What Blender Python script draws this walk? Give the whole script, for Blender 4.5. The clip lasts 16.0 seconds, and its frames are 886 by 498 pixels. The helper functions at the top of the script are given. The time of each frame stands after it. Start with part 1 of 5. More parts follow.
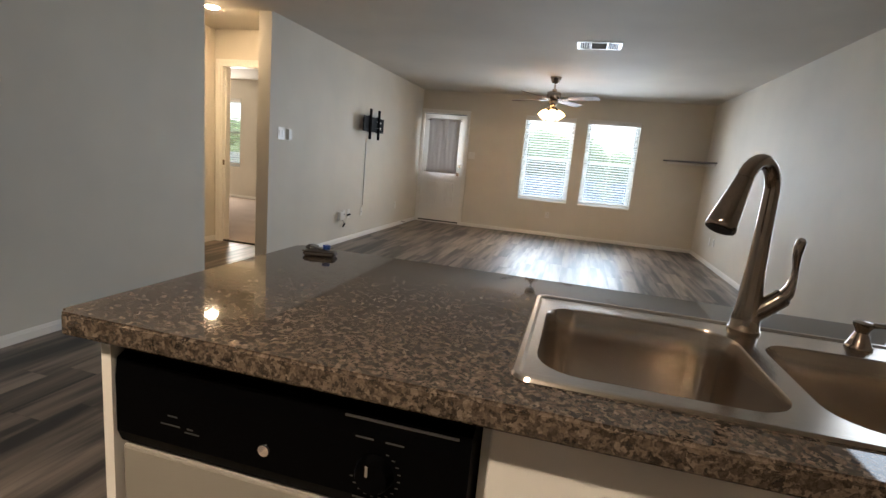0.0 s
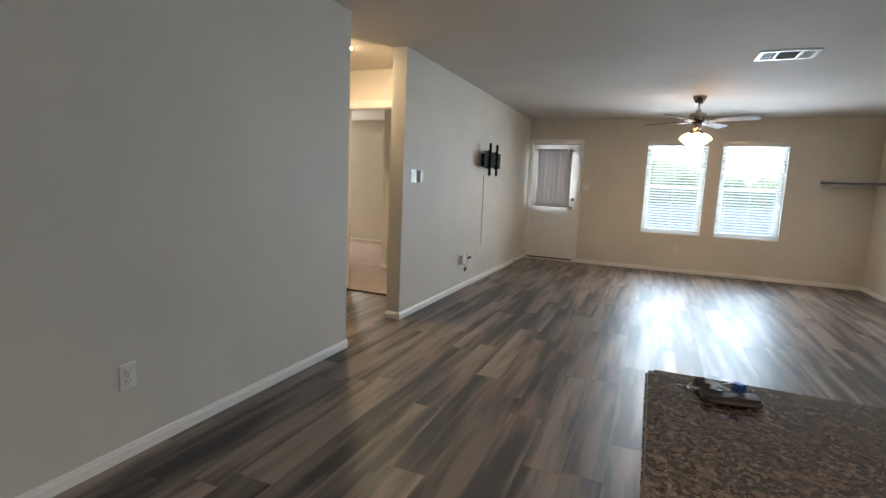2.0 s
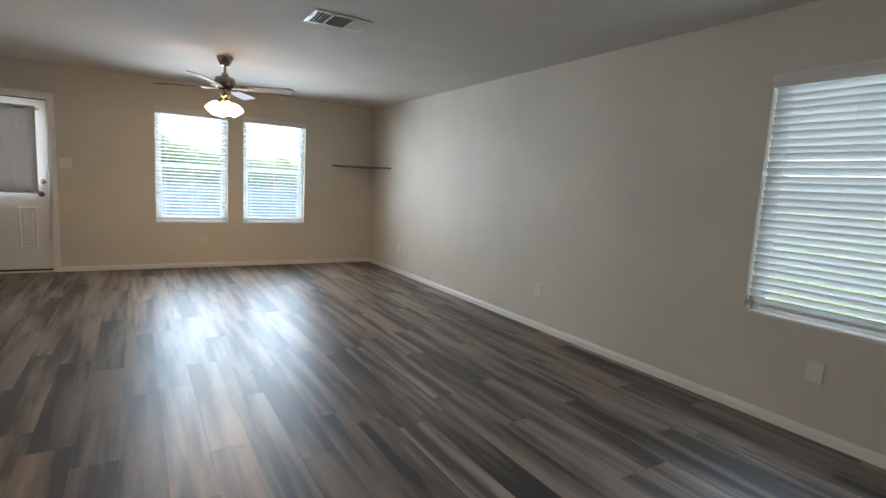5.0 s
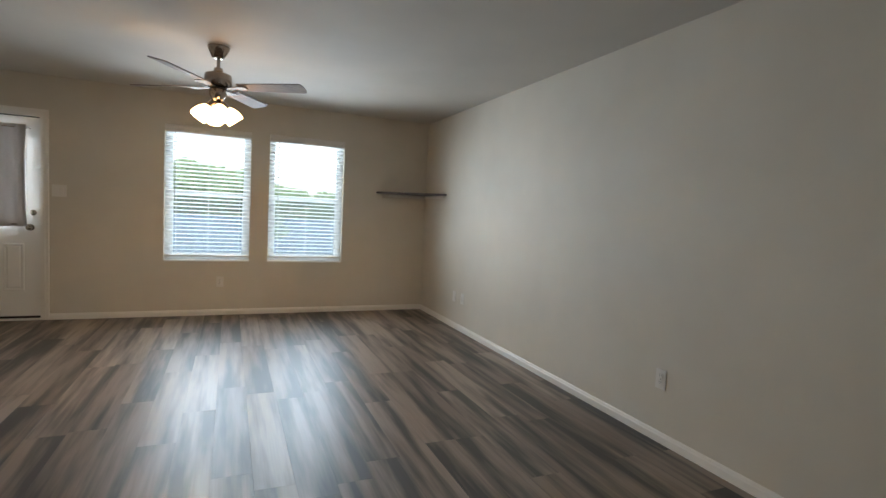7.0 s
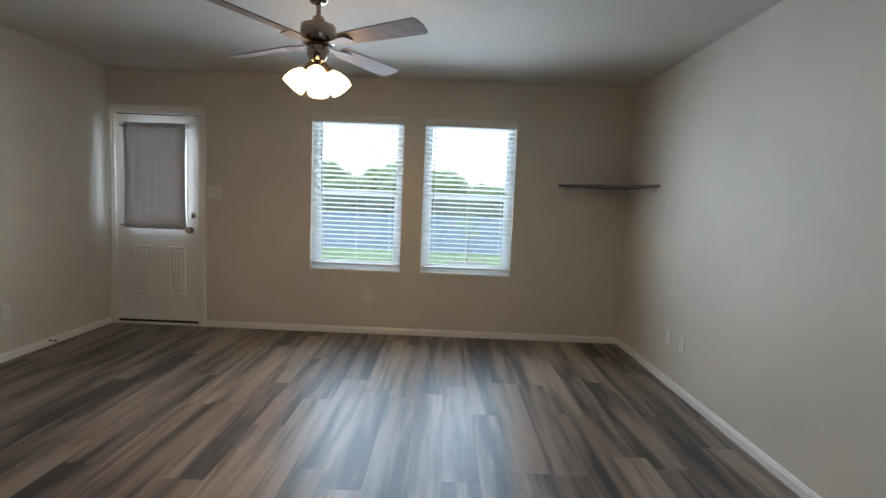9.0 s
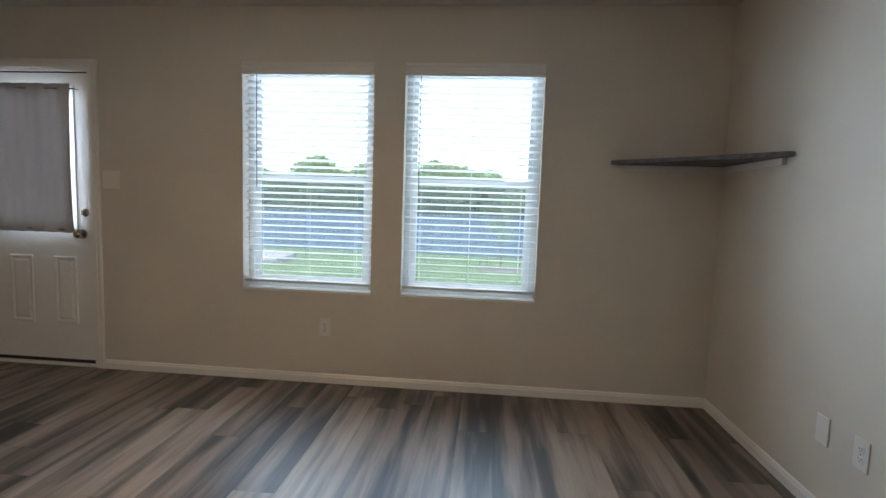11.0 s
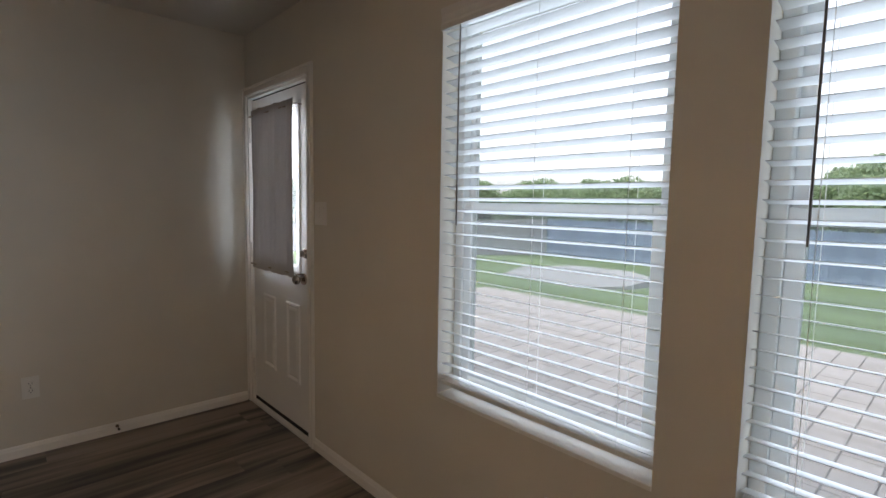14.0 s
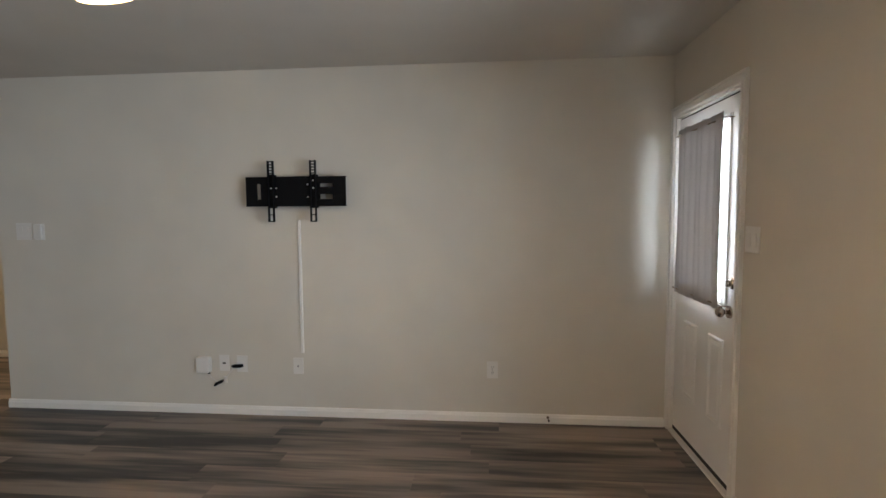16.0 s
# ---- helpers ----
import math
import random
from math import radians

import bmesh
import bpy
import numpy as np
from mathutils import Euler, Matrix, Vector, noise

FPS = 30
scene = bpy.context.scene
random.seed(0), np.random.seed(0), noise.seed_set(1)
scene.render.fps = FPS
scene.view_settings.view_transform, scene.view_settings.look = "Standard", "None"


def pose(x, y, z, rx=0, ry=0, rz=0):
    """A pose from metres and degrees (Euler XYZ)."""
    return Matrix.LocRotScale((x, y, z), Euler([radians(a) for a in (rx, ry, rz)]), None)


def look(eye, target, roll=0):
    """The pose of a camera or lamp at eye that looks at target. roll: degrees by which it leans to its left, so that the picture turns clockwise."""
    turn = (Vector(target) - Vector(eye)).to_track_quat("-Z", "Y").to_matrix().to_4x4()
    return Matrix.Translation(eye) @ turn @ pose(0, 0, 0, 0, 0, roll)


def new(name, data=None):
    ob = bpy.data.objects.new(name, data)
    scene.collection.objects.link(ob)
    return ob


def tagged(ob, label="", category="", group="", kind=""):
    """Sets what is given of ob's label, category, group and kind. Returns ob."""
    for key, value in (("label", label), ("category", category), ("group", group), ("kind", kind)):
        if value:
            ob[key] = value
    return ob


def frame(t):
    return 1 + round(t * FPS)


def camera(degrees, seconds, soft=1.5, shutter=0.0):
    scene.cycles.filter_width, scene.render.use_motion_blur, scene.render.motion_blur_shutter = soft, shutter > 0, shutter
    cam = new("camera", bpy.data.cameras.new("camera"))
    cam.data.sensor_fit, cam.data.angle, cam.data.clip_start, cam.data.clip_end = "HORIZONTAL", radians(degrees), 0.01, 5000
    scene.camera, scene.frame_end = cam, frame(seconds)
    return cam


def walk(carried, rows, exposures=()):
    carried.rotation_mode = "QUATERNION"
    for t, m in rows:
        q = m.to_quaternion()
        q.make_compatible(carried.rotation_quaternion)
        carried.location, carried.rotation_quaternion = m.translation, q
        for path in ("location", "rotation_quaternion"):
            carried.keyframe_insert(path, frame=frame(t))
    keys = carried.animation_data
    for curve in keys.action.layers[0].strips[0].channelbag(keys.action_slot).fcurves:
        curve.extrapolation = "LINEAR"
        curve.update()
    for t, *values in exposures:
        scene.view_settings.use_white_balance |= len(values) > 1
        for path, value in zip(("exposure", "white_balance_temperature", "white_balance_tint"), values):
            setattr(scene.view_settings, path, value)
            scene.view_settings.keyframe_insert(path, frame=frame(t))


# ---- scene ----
cam = camera(83.6, 16.0)
PATH = [
    (0, (0.285, 0.224, 1.238), (-0.2, 2.13, 0.875), 5.1),
    (0.5, (0.075, 0.26, 1.232), (-0.538, 2.128, 0.861), 5.6),
    (1, (-0.096, 0.374, 1.225), (-0.972, 2.143, 0.904), 5.0),
    (1.5, (-0.324, 0.479, 1.259), (-1.316, 2.193, 0.981), 4.9),
    (2, (-0.581, 0.562, 1.282), (-1.343, 2.392, 1.016), 2.5),
    (2.5, (-0.783, 0.705, 1.291), (-1.190, 2.641, 0.998), 2.8),
    (3, (-0.965, 0.907, 1.321), (-1.018, 2.884, 1.027), 3.8),
    (3.5, (-1.129, 1.122, 1.337), (-0.629, 3.037, 1.053), 2.3),
    (4, (-1.133, 1.356, 1.328), (-0.108, 3.046, 1.026), 3.0),
    (6.5, (-0.295, 2.883, 1.291), (0.733, 4.589, 1.109), 3.5),
    (7, (-0.074, 3.225, 1.283), (0.719, 5.056, 1.142), 3.0),
    (7.5, (0.12, 3.529, 1.275), (0.592, 5.468, 1.142), 3.3),
    (8, (0.278, 3.888, 1.304), (0.465, 5.872, 1.141), 3.3),
    (8.5, (0.431, 4.237, 1.316), (0.493, 6.228, 1.13), 2.8),
    (11, (0.892, 6.205, 1.231), (0.715, 8.189, 1.046), 1.9),
    (11.5, (0.937, 6.576, 1.249), (0.676, 8.55, 1.058), 1.8),
    (12, (0.91, 6.912, 1.252), (0.484, 8.858, 1.083), 1.7),
    (12.5, (0.853, 7.238, 1.298), (0.277, 9.145, 1.123), 1.4),
    (13, (0.825, 7.562, 1.31), (-0.057, 9.348, 1.132), 1.7),
    (13.5, (0.764, 7.844, 1.311), (-0.421, 9.445, 1.127), 1.5),
    (14, (0.691, 8.079, 1.376), (-0.776, 9.426, 1.194), 1.0),
    (14.5, (0.662, 8.207, 1.414), (-1.143, 9.055, 1.261), 0.8),
    (15, (0.668, 8.259, 1.434), (-1.287, 8.648, 1.274), 0.4),
    (15.5, (0.693, 8.236, 1.463), (-1.298, 8.326, 1.297), -0.3),
    (16, (0.7, 8.17, 1.441), (-1.287, 7.989, 1.299), -0.4),
]
EXPOSURES = [(0, 2.90, 6400, 11), (1.5, 3.04, 6150, 9), (3, 2.90, 6050, 9), (4, 2.88, 6000, 9), (6.5, 2.61, 6350, 8), (8.5, 2.31, 6000, 8), (11, 2.24, 5850, 9), (12.5, 2.06, 6000, 10), (13.5, 1.76, 6200, 11), (14, 1.72, 6350, 14), (14.5, 1.90, 6550, 16), (15, 2.18, 6500, 14), (15.5, 2.48, 6350, 11), (16, 2.70, 6300, 11)]
walk(cam, [(t, look(eye, target, roll)) for t, eye, target, roll in PATH], EXPOSURES)

# ---- plan, metres ----
XL, XR, YB, H = -2.664, 2.295, 9.365, 2.44
YK = -2.6                      # kitchen end, behind the start
OPEN0, OPEN1 = 3.66, 4.562     # opening to the hall
HX = -3.90                     # hall's far side
YD = 5.30                      # wall with the bedroom door
WT = 0.137                     # inner walls
WE = 0.16                      # outer walls
GZ = -0.20                     # patio level

# ---- world and sun: bright, hazy overcast ----
world = bpy.data.worlds.new("world")
scene.world = world
world.use_nodes = True
wn = world.node_tree.nodes
sky = wn.new("ShaderNodeTexSky")
sky.sky_type = "NISHITA"
sky.sun_disc = False
sky.sun_elevation, sky.sun_rotation = radians(60), radians(180)
sky.air_density, sky.dust_density, sky.ozone_density = 1.0, 3.2, 1.0
wn["Background"].inputs["Strength"].default_value = 0.15
haze = wn.new("ShaderNodeHueSaturation")
haze.inputs["Saturation"].default_value, haze.inputs["Value"].default_value = 0.35, 1.0
world.node_tree.links.new(sky.outputs["Color"], haze.inputs["Color"])
world.node_tree.links.new(haze.outputs["Color"], wn["Background"].inputs["Color"])
sun_lamp = bpy.data.lights.new("sun", "SUN")
sun_lamp.energy, sun_lamp.angle, sun_lamp.color = 0.9, radians(30), (1.0, 0.95, 0.88)
sun = new("sun", sun_lamp)
sun.matrix_world = look((0, -10, 17.3), (0, 0, 0))
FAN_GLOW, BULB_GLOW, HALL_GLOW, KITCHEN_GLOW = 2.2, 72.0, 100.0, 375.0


def sky_lamp(name, at, w, h, watts, turn, down=0.0, tint=(0.80, 0.94, 1.09), spread=180):
    """Stands in for the sky's light in an opening; it shines along +y, turned about z and tipped down."""
    la = bpy.data.lights.new(name, "AREA")
    la.shape, la.size, la.size_y, la.energy, la.color, la.spread = "RECTANGLE", w, h, watts, tint, radians(spread)
    out = h / 2 * math.sin(radians(down))      # keeps a tipped lamp clear of the blind behind it
    x, y, z = at
    new(name, la).matrix_world = pose(x - out * math.sin(radians(turn)), y + out * math.cos(radians(turn)), z, 90 - down, 0, turn)


# before and behind the blinds of each window
sky_lamp("sky_light_1", (-0.295, YB - 0.016, 1.36), 0.85, 1.32, 2.8, 180, 7, spread=142)
sky_lamp("sky_light_2", (0.773, YB - 0.016, 1.36), 0.85, 1.32, 2.8, 180, 7, spread=142)
sky_lamp("sky_light_3", (XR - 0.016, 3.062, 1.36), 0.82, 1.30, 1.6, 90, 16, spread=150)
sky_lamp("glass_light_1", (-0.295, YB + 0.078, 1.36), 0.78, 1.38, 2.5, 180)
sky_lamp("glass_light_2", (0.773, YB + 0.078, 1.36), 0.78, 1.38, 2.5, 180)
sky_lamp("glass_light_3", (XR + 0.078, 3.062, 1.36), 0.76, 1.36, 0.9, 90)
sky_lamp("sky_light_bedroom", (-7.06, 9.345, 1.36), 0.84, 1.30, 11.0, 180, 0.0, (1.0, 0.93, 0.82))
sky_lamp("sky_light_door", (-2.21, 9.385, 1.45), 0.52, 0.89, 5.2, 180, spread=136)

# ---- material helpers ----
def mat(name, base, rough=0.6, metal=0.0, spec=0.5):
    m = bpy.data.materials.new(name)
    m.use_nodes = True
    b = m.node_tree.nodes["Principled BSDF"]
    b.inputs["Base Color"].default_value = (*base, 1)
    b.inputs["Roughness"].default_value = rough
    b.inputs["Metallic"].default_value = metal
    b.inputs["Specular IOR Level"].default_value = spec
    return m, m.node_tree, b


def node(nt, kind, **values):
    n = nt.nodes.new(kind)
    for key, value in values.items():
        n.inputs[key].default_value = value
    return n


def coords(nt, scale=(1, 1, 1), kind="Object", random_shift=False):
    tc = nt.nodes.new("ShaderNodeTexCoord")
    mp = nt.nodes.new("ShaderNodeMapping")
    mp.inputs["Scale"].default_value = scale
    nt.links.new(tc.outputs[kind], mp.inputs["Vector"])
    if random_shift:
        info = nt.nodes.new("ShaderNodeObjectInfo")
        mul = nt.nodes.new("ShaderNodeMath")
        mul.operation = "MULTIPLY"
        mul.inputs[1].default_value = 91.0
        nt.links.new(info.outputs["Random"], mul.inputs[0])
        nt.links.new(mul.outputs[0], mp.inputs["Location"])
    return mp.outputs["Vector"]


def noise_tex(nt, vector, scale, detail=4.0, rough=0.55):
    n = node(nt, "ShaderNodeTexNoise", Scale=scale, Detail=detail, Roughness=rough)
    nt.links.new(vector, n.inputs["Vector"])
    return n.outputs["Fac"]


def ramp(nt, fac, stops):
    r = nt.nodes.new("ShaderNodeValToRGB")
    e = r.color_ramp.elements
    while len(e) < len(stops):
        e.new(0.5)
    for k, (p, c) in enumerate(stops):
        e[k].position, e[k].color = p, (*c, 1)
    nt.links.new(fac, r.inputs["Fac"])
    return r.outputs["Color"]


def mixed(nt, a, b, fac, blend="MIX"):
    m = nt.nodes.new("ShaderNodeMix")
    m.data_type, m.blend_type = "RGBA", blend
    for sock, v in ((m.inputs[6], a), (m.inputs[7], b), (m.inputs[0], fac)):
        if isinstance(v, (int, float)):
            sock.default_value = v
        elif isinstance(v, tuple):
            sock.default_value = (*v, 1)
        else:
            nt.links.new(v, sock)
    return m.outputs[2]


def bumped(nt, bsdf, height, strength, distance=0.002):
    b = node(nt, "ShaderNodeBump", Strength=strength, Distance=distance)
    nt.links.new(height, b.inputs["Height"])
    nt.links.new(b.outputs["Normal"], bsdf.inputs["Normal"])


def painted(name, base, rough, grain, strength, vary=0.05):
    m, nt, b = mat(name, base, rough)
    v = coords(nt)
    big = noise_tex(nt, v, 1.3, 3)
    dark = tuple(c * (1 - vary) for c in base)
    light = tuple(min(1, c * (1 + vary)) for c in base)
    nt.links.new(ramp(nt, big, [(0.3, dark), (0.7, light)]), b.inputs["Base Color"])
    fine = noise_tex(nt, v, grain, 3)
    bumped(nt, b, fine, strength)
    return m


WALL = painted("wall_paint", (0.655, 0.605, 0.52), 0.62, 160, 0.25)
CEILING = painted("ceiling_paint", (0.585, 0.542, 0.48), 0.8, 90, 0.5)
WHITE = painted("white_trim_paint", (0.84, 0.805, 0.75), 0.38, 60, 0.05, 0.03)
DOOR_WHITE = painted("door_paint", (0.82, 0.80, 0.765), 0.42, 70, 0.06, 0.03)
VINYL = painted("white_vinyl", (0.80, 0.82, 0.81), 0.35, 40, 0.03, 0.02)
PLASTIC = painted("white_plastic", (0.75, 0.72, 0.67), 0.32, 30, 0.01, 0.02)


def slat_mat():
    m = painted("blind_slat_white", (0.82, 0.81, 0.79), 0.4, 50, 0.05, 0.03)
    nt = m.node_tree
    b = nt.nodes["Principled BSDF"]
    tr = nt.nodes.new("ShaderNodeBsdfTranslucent")
    tr.inputs["Color"].default_value = (0.80, 0.84, 0.84, 1)
    mix = node(nt, "ShaderNodeMixShader", Fac=0.28)
    nt.links.new(b.outputs[0], mix.inputs[1])
    nt.links.new(tr.outputs[0], mix.inputs[2])
    nt.links.new(mix.outputs[0], nt.nodes["Material Output"].inputs["Surface"])
    return m


SLAT = slat_mat()
RAIL = painted("blind_rail_white", (0.74, 0.71, 0.67), 0.4, 50, 0.05, 0.03)
CABINET = painted("white_cabinet_paint", (0.74, 0.70, 0.65), 0.4, 60, 0.05, 0.03)
BLACK = painted("black_steel", (0.005, 0.005, 0.0055), 0.6, 120, 0.05, 0.2)
BLACK.node_tree.nodes["Principled BSDF"].inputs["Specular IOR Level"].default_value = 0.1
BLACK_GLOSS = painted("black_plastic", (0.0012, 0.0012, 0.0014), 0.4, 200, 0.02, 0.2)
BLACK_GLOSS.node_tree.nodes["Principled BSDF"].inputs["Specular IOR Level"].default_value = 0.03
CORD, _, _ = mat("cord", (0.85, 0.84, 0.82), 0.8)
DARK_CORD, _, _ = mat("dark_wand", (0.16, 0.14, 0.12), 0.35)
# Serves as rubber and as the painted shade in gaps and slots.
RUBBER_AND_GAPS, _, _ = mat("dark_rubber_and_gaps", (0.02, 0.018, 0.016), 0.7)
# For printed marks, the vent's painted duct shade and the can's ring.
DARK_GREY, _, _ = mat("dark_grey", (0.035, 0.035, 0.035), 0.5)
BLUE, _, _ = mat("blue_plastic", (0.02, 0.07, 0.30), 0.35)
LEATHER = painted("dark_leather", (0.030, 0.022, 0.020), 0.5, 400, 0.3, 0.2)


def metal_mat(name, base, rough, stretch):
    m, nt, b = mat(name, base, rough, 1.0)
    f = noise_tex(nt, coords(nt, stretch), 60, 3)
    nt.links.new(ramp(nt, f, [(0.3, tuple(c * 0.85 for c in base)), (0.7, base)]), b.inputs["Base Color"])
    bumped(nt, b, f, 0.08, 0.0005)
    return m


STEEL = metal_mat("brushed_stainless", (0.64, 0.56, 0.485), 0.20, (0.15, 6, 6))
NICKEL = metal_mat("brushed_nickel", (0.44, 0.365, 0.305), 0.17, (5, 5, 0.3))
CHROME, _, _ = mat("chrome", (0.75, 0.75, 0.76), 0.12, 1.0)
KEY_METAL, _, _ = mat("worn_key_metal", (0.13, 0.115, 0.10), 0.6, 0.5)
GREY_STEEL = painted("grey_appliance_enamel", (0.24, 0.215, 0.185), 0.45, 150, 0.05, 0.05)


def glass_mat():
    m, nt, b = mat("window_glass", (0.965, 0.99, 0.99), 0.0)
    b.inputs["Transmission Weight"].default_value = 1.0
    b.inputs["IOR"].default_value = 1.45
    return m


GLASS = glass_mat()


def screen_mat():
    m, nt, b = mat("insect_screen_mesh", (0.34, 0.36, 0.37), 0.8)
    clear = nt.nodes.new("ShaderNodeBsdfTransparent")
    glow = nt.nodes.new("ShaderNodeBsdfTranslucent")
    glow.inputs["Color"].default_value = (0.40, 0.43, 0.45, 1)
    thread = node(nt, "ShaderNodeMixShader", Fac=0.6)
    nt.links.new(b.outputs[0], thread.inputs[1])
    nt.links.new(glow.outputs[0], thread.inputs[2])
    mix = node(nt, "ShaderNodeMixShader", Fac=0.24)
    nt.links.new(clear.outputs[0], mix.inputs[1])
    nt.links.new(thread.outputs[0], mix.inputs[2])
    nt.links.new(mix.outputs[0], nt.nodes["Material Output"].inputs["Surface"])
    return m


SCREEN = screen_mat()


def glow_mat(name, colour, strength):
    m, nt, b = mat(name, (0.8, 0.76, 0.68), 0.4)
    b.inputs["Emission Color"].default_value = (*colour, 1)
    b.inputs["Emission Strength"].default_value = strength
    return m


SHADE_GLOW = glow_mat("lit_frosted_glass", (1.0, 0.60, 0.25), FAN_GLOW)
BULB_LIT = glow_mat("lit_bulb", (1.0, 0.66, 0.34), BULB_GLOW)
DOWNLIGHT_GLOW = glow_mat("lit_downlight_lens", (1.0, 0.74, 0.45), HALL_GLOW)
UNSEEN_KITCHEN_LENS = glow_mat("unseen_kitchen_lens", (1.0, 0.82, 0.60), KITCHEN_GLOW)


def plank_mat():
    m, nt, b = mat("grey_brown_vinyl_plank", (0.2, 0.17, 0.15), 0.4, 0.0, 0.72)
    # blue cast of the window glare, put into the specular colour
    b.inputs["Specular Tint"].default_value = (0.82, 0.94, 1.0, 1)
    info = nt.nodes.new("ShaderNodeObjectInfo")
    v = coords(nt, (1, 0.075, 1), random_shift=True)
    streak = noise_tex(nt, v, 9.5, 3.5, 0.55)
    tone = ramp(nt, info.outputs["Random"], [(0.0, (0.074, 0.055, 0.044)), (0.3, (0.124, 0.092, 0.073)), (0.6, (0.190, 0.145, 0.115)), (0.85, (0.275, 0.216, 0.173)), (1.0, (0.365, 0.295, 0.24))])
    light = mixed(nt, tone, (0.42, 0.325, 0.255), 0.36)
    dark = mixed(nt, tone, (0.018, 0.013, 0.011), 0.82)
    mask = ramp(nt, streak, [(0.40, (0, 0, 0)), (0.60, (1, 1, 1))])
    body = mixed(nt, dark, light, mask)
    fine = noise_tex(nt, coords(nt, (1, 0.025, 1), random_shift=True), 120, 4)
    body = mixed(nt, body, ramp(nt, fine, [(0.3, (0.70, 0.68, 0.66)), (0.7, (1, 1, 1))]), 0.55, "MULTIPLY")
    nt.links.new(body, b.inputs["Base Color"])
    rr = ramp(nt, streak, [(0.2, (0.47, 0.47, 0.47)), (0.8, (0.37, 0.37, 0.37))])
    nt.links.new(rr, b.inputs["Roughness"])
    bumped(nt, b, fine, 0.10, 0.001)
    return m


PLANK = plank_mat()
GROOVE, _, _ = mat("plank_joint", (0.03, 0.025, 0.022), 0.8)


def stone_mat():
    m, nt, b = mat("speckled_brown_counter", (0.2, 0.16, 0.13), 0.035, 0.0, 0.62)
    v = coords(nt)
    warp = node(nt, "ShaderNodeTexNoise", Scale=90.0, Detail=3.0)
    nt.links.new(v, warp.inputs["Vector"])
    shifted = mixed(nt, v, warp.outputs["Color"], 0.022)
    layers = []
    for scale in (150.0, 320.0):
        vor = node(nt, "ShaderNodeTexVoronoi", Scale=scale)
        nt.links.new(shifted, vor.inputs["Vector"])
        sep = nt.nodes.new("ShaderNodeSeparateColor")
        nt.links.new(vor.outputs["Color"], sep.inputs["Color"])
        layers.append(sep.outputs["Red"])
    coarse = ramp(nt, layers[0], [(0.0, (0.020, 0.016, 0.014)), (0.26, (0.04, 0.030, 0.025)), (0.42, (0.15, 0.112, 0.085)), (0.75, (0.265, 0.203, 0.157)), (1.0, (0.44, 0.36, 0.29))])
    fine = ramp(nt, layers[1], [(0.0, (0.025, 0.02, 0.018)), (0.28, (0.12, 0.09, 0.07)), (0.7, (0.215, 0.168, 0.13)), (1.0, (0.40, 0.33, 0.27))])
    c = mixed(nt, coarse, fine, 0.30)
    n1 = noise_tex(nt, v, 85, 6, 0.7)
    c = mixed(nt, c, ramp(nt, n1, [(0.38, (0.16, 0.14, 0.13)), (0.48, (1, 1, 1))]), 0.85, "MULTIPLY")
    n2 = noise_tex(nt, v, 22, 4)
    c = mixed(nt, c, (0.19, 0.145, 0.112), ramp(nt, n2, [(0.42, (0, 0, 0)), (0.72, (0.38, 0.38, 0.38))]))
    c = mixed(nt, c, (0.50, 0.48, 0.46), 1.0, "MULTIPLY")
    nt.links.new(c, b.inputs["Base Color"])
    bumped(nt, b, n1, 0.004, 0.0008)
    return m


STONE = stone_mat()


def carpet_mat():
    m, nt, b = mat("beige_carpet", (0.42, 0.33, 0.27), 0.95)
    v = coords(nt)
    f = noise_tex(nt, v, 240, 4)
    g = noise_tex(nt, v, 3, 3)
    c = ramp(nt, f, [(0.3, (0.34, 0.26, 0.21)), (0.7, (0.50, 0.40, 0.335))])
    nt.links.new(mixed(nt, c, ramp(nt, g, [(0.3, (0.85, 0.85, 0.85)), (0.7, (1, 1, 1))]), 1.0, "MULTIPLY"), b.inputs["Base Color"])
    bumped(nt, b, f, 0.8, 0.004)
    return m


CARPET = carpet_mat()


def fabric_mat():
    m, nt, b = mat("grey_curtain_cloth", (0.36, 0.335, 0.315), 0.9)
    v = coords(nt)
    weave = noise_tex(nt, coords(nt, (1, 1, 0.25)), 420, 3)
    nt.links.new(ramp(nt, weave, [(0.3, (0.43, 0.40, 0.375)), (0.7, (0.53, 0.495, 0.465))]), b.inputs["Base Color"])
    bumped(nt, b, weave, 0.3, 0.001)
    tr = nt.nodes.new("ShaderNodeBsdfTranslucent")
    tr.inputs["Color"].default_value = (0.42, 0.39, 0.37, 1)
    mix = node(nt, "ShaderNodeMixShader", Fac=0.17)
    nt.links.new(b.outputs[0], mix.inputs[1])
    nt.links.new(tr.outputs[0], mix.inputs[2])
    nt.links.new(mix.outputs[0], nt.nodes["Material Output"].inputs["Surface"])
    return m


FABRIC = fabric_mat()


def blade_mat():
    m, nt, b = mat("fan_blade_wood", (0.14, 0.10, 0.08), 0.6)
    f = noise_tex(nt, coords(nt, (0.15, 1, 1)), 50, 5)
    nt.links.new(ramp(nt, f, [(0.3, (0.16, 0.12, 0.10)), (0.7, (0.26, 0.20, 0.17))]), b.inputs["Base Color"])
    return m


BLADE = blade_mat()
IRON, _, _ = mat("dark_satin_bracket", (0.10, 0.085, 0.07), 0.6, 0.3)


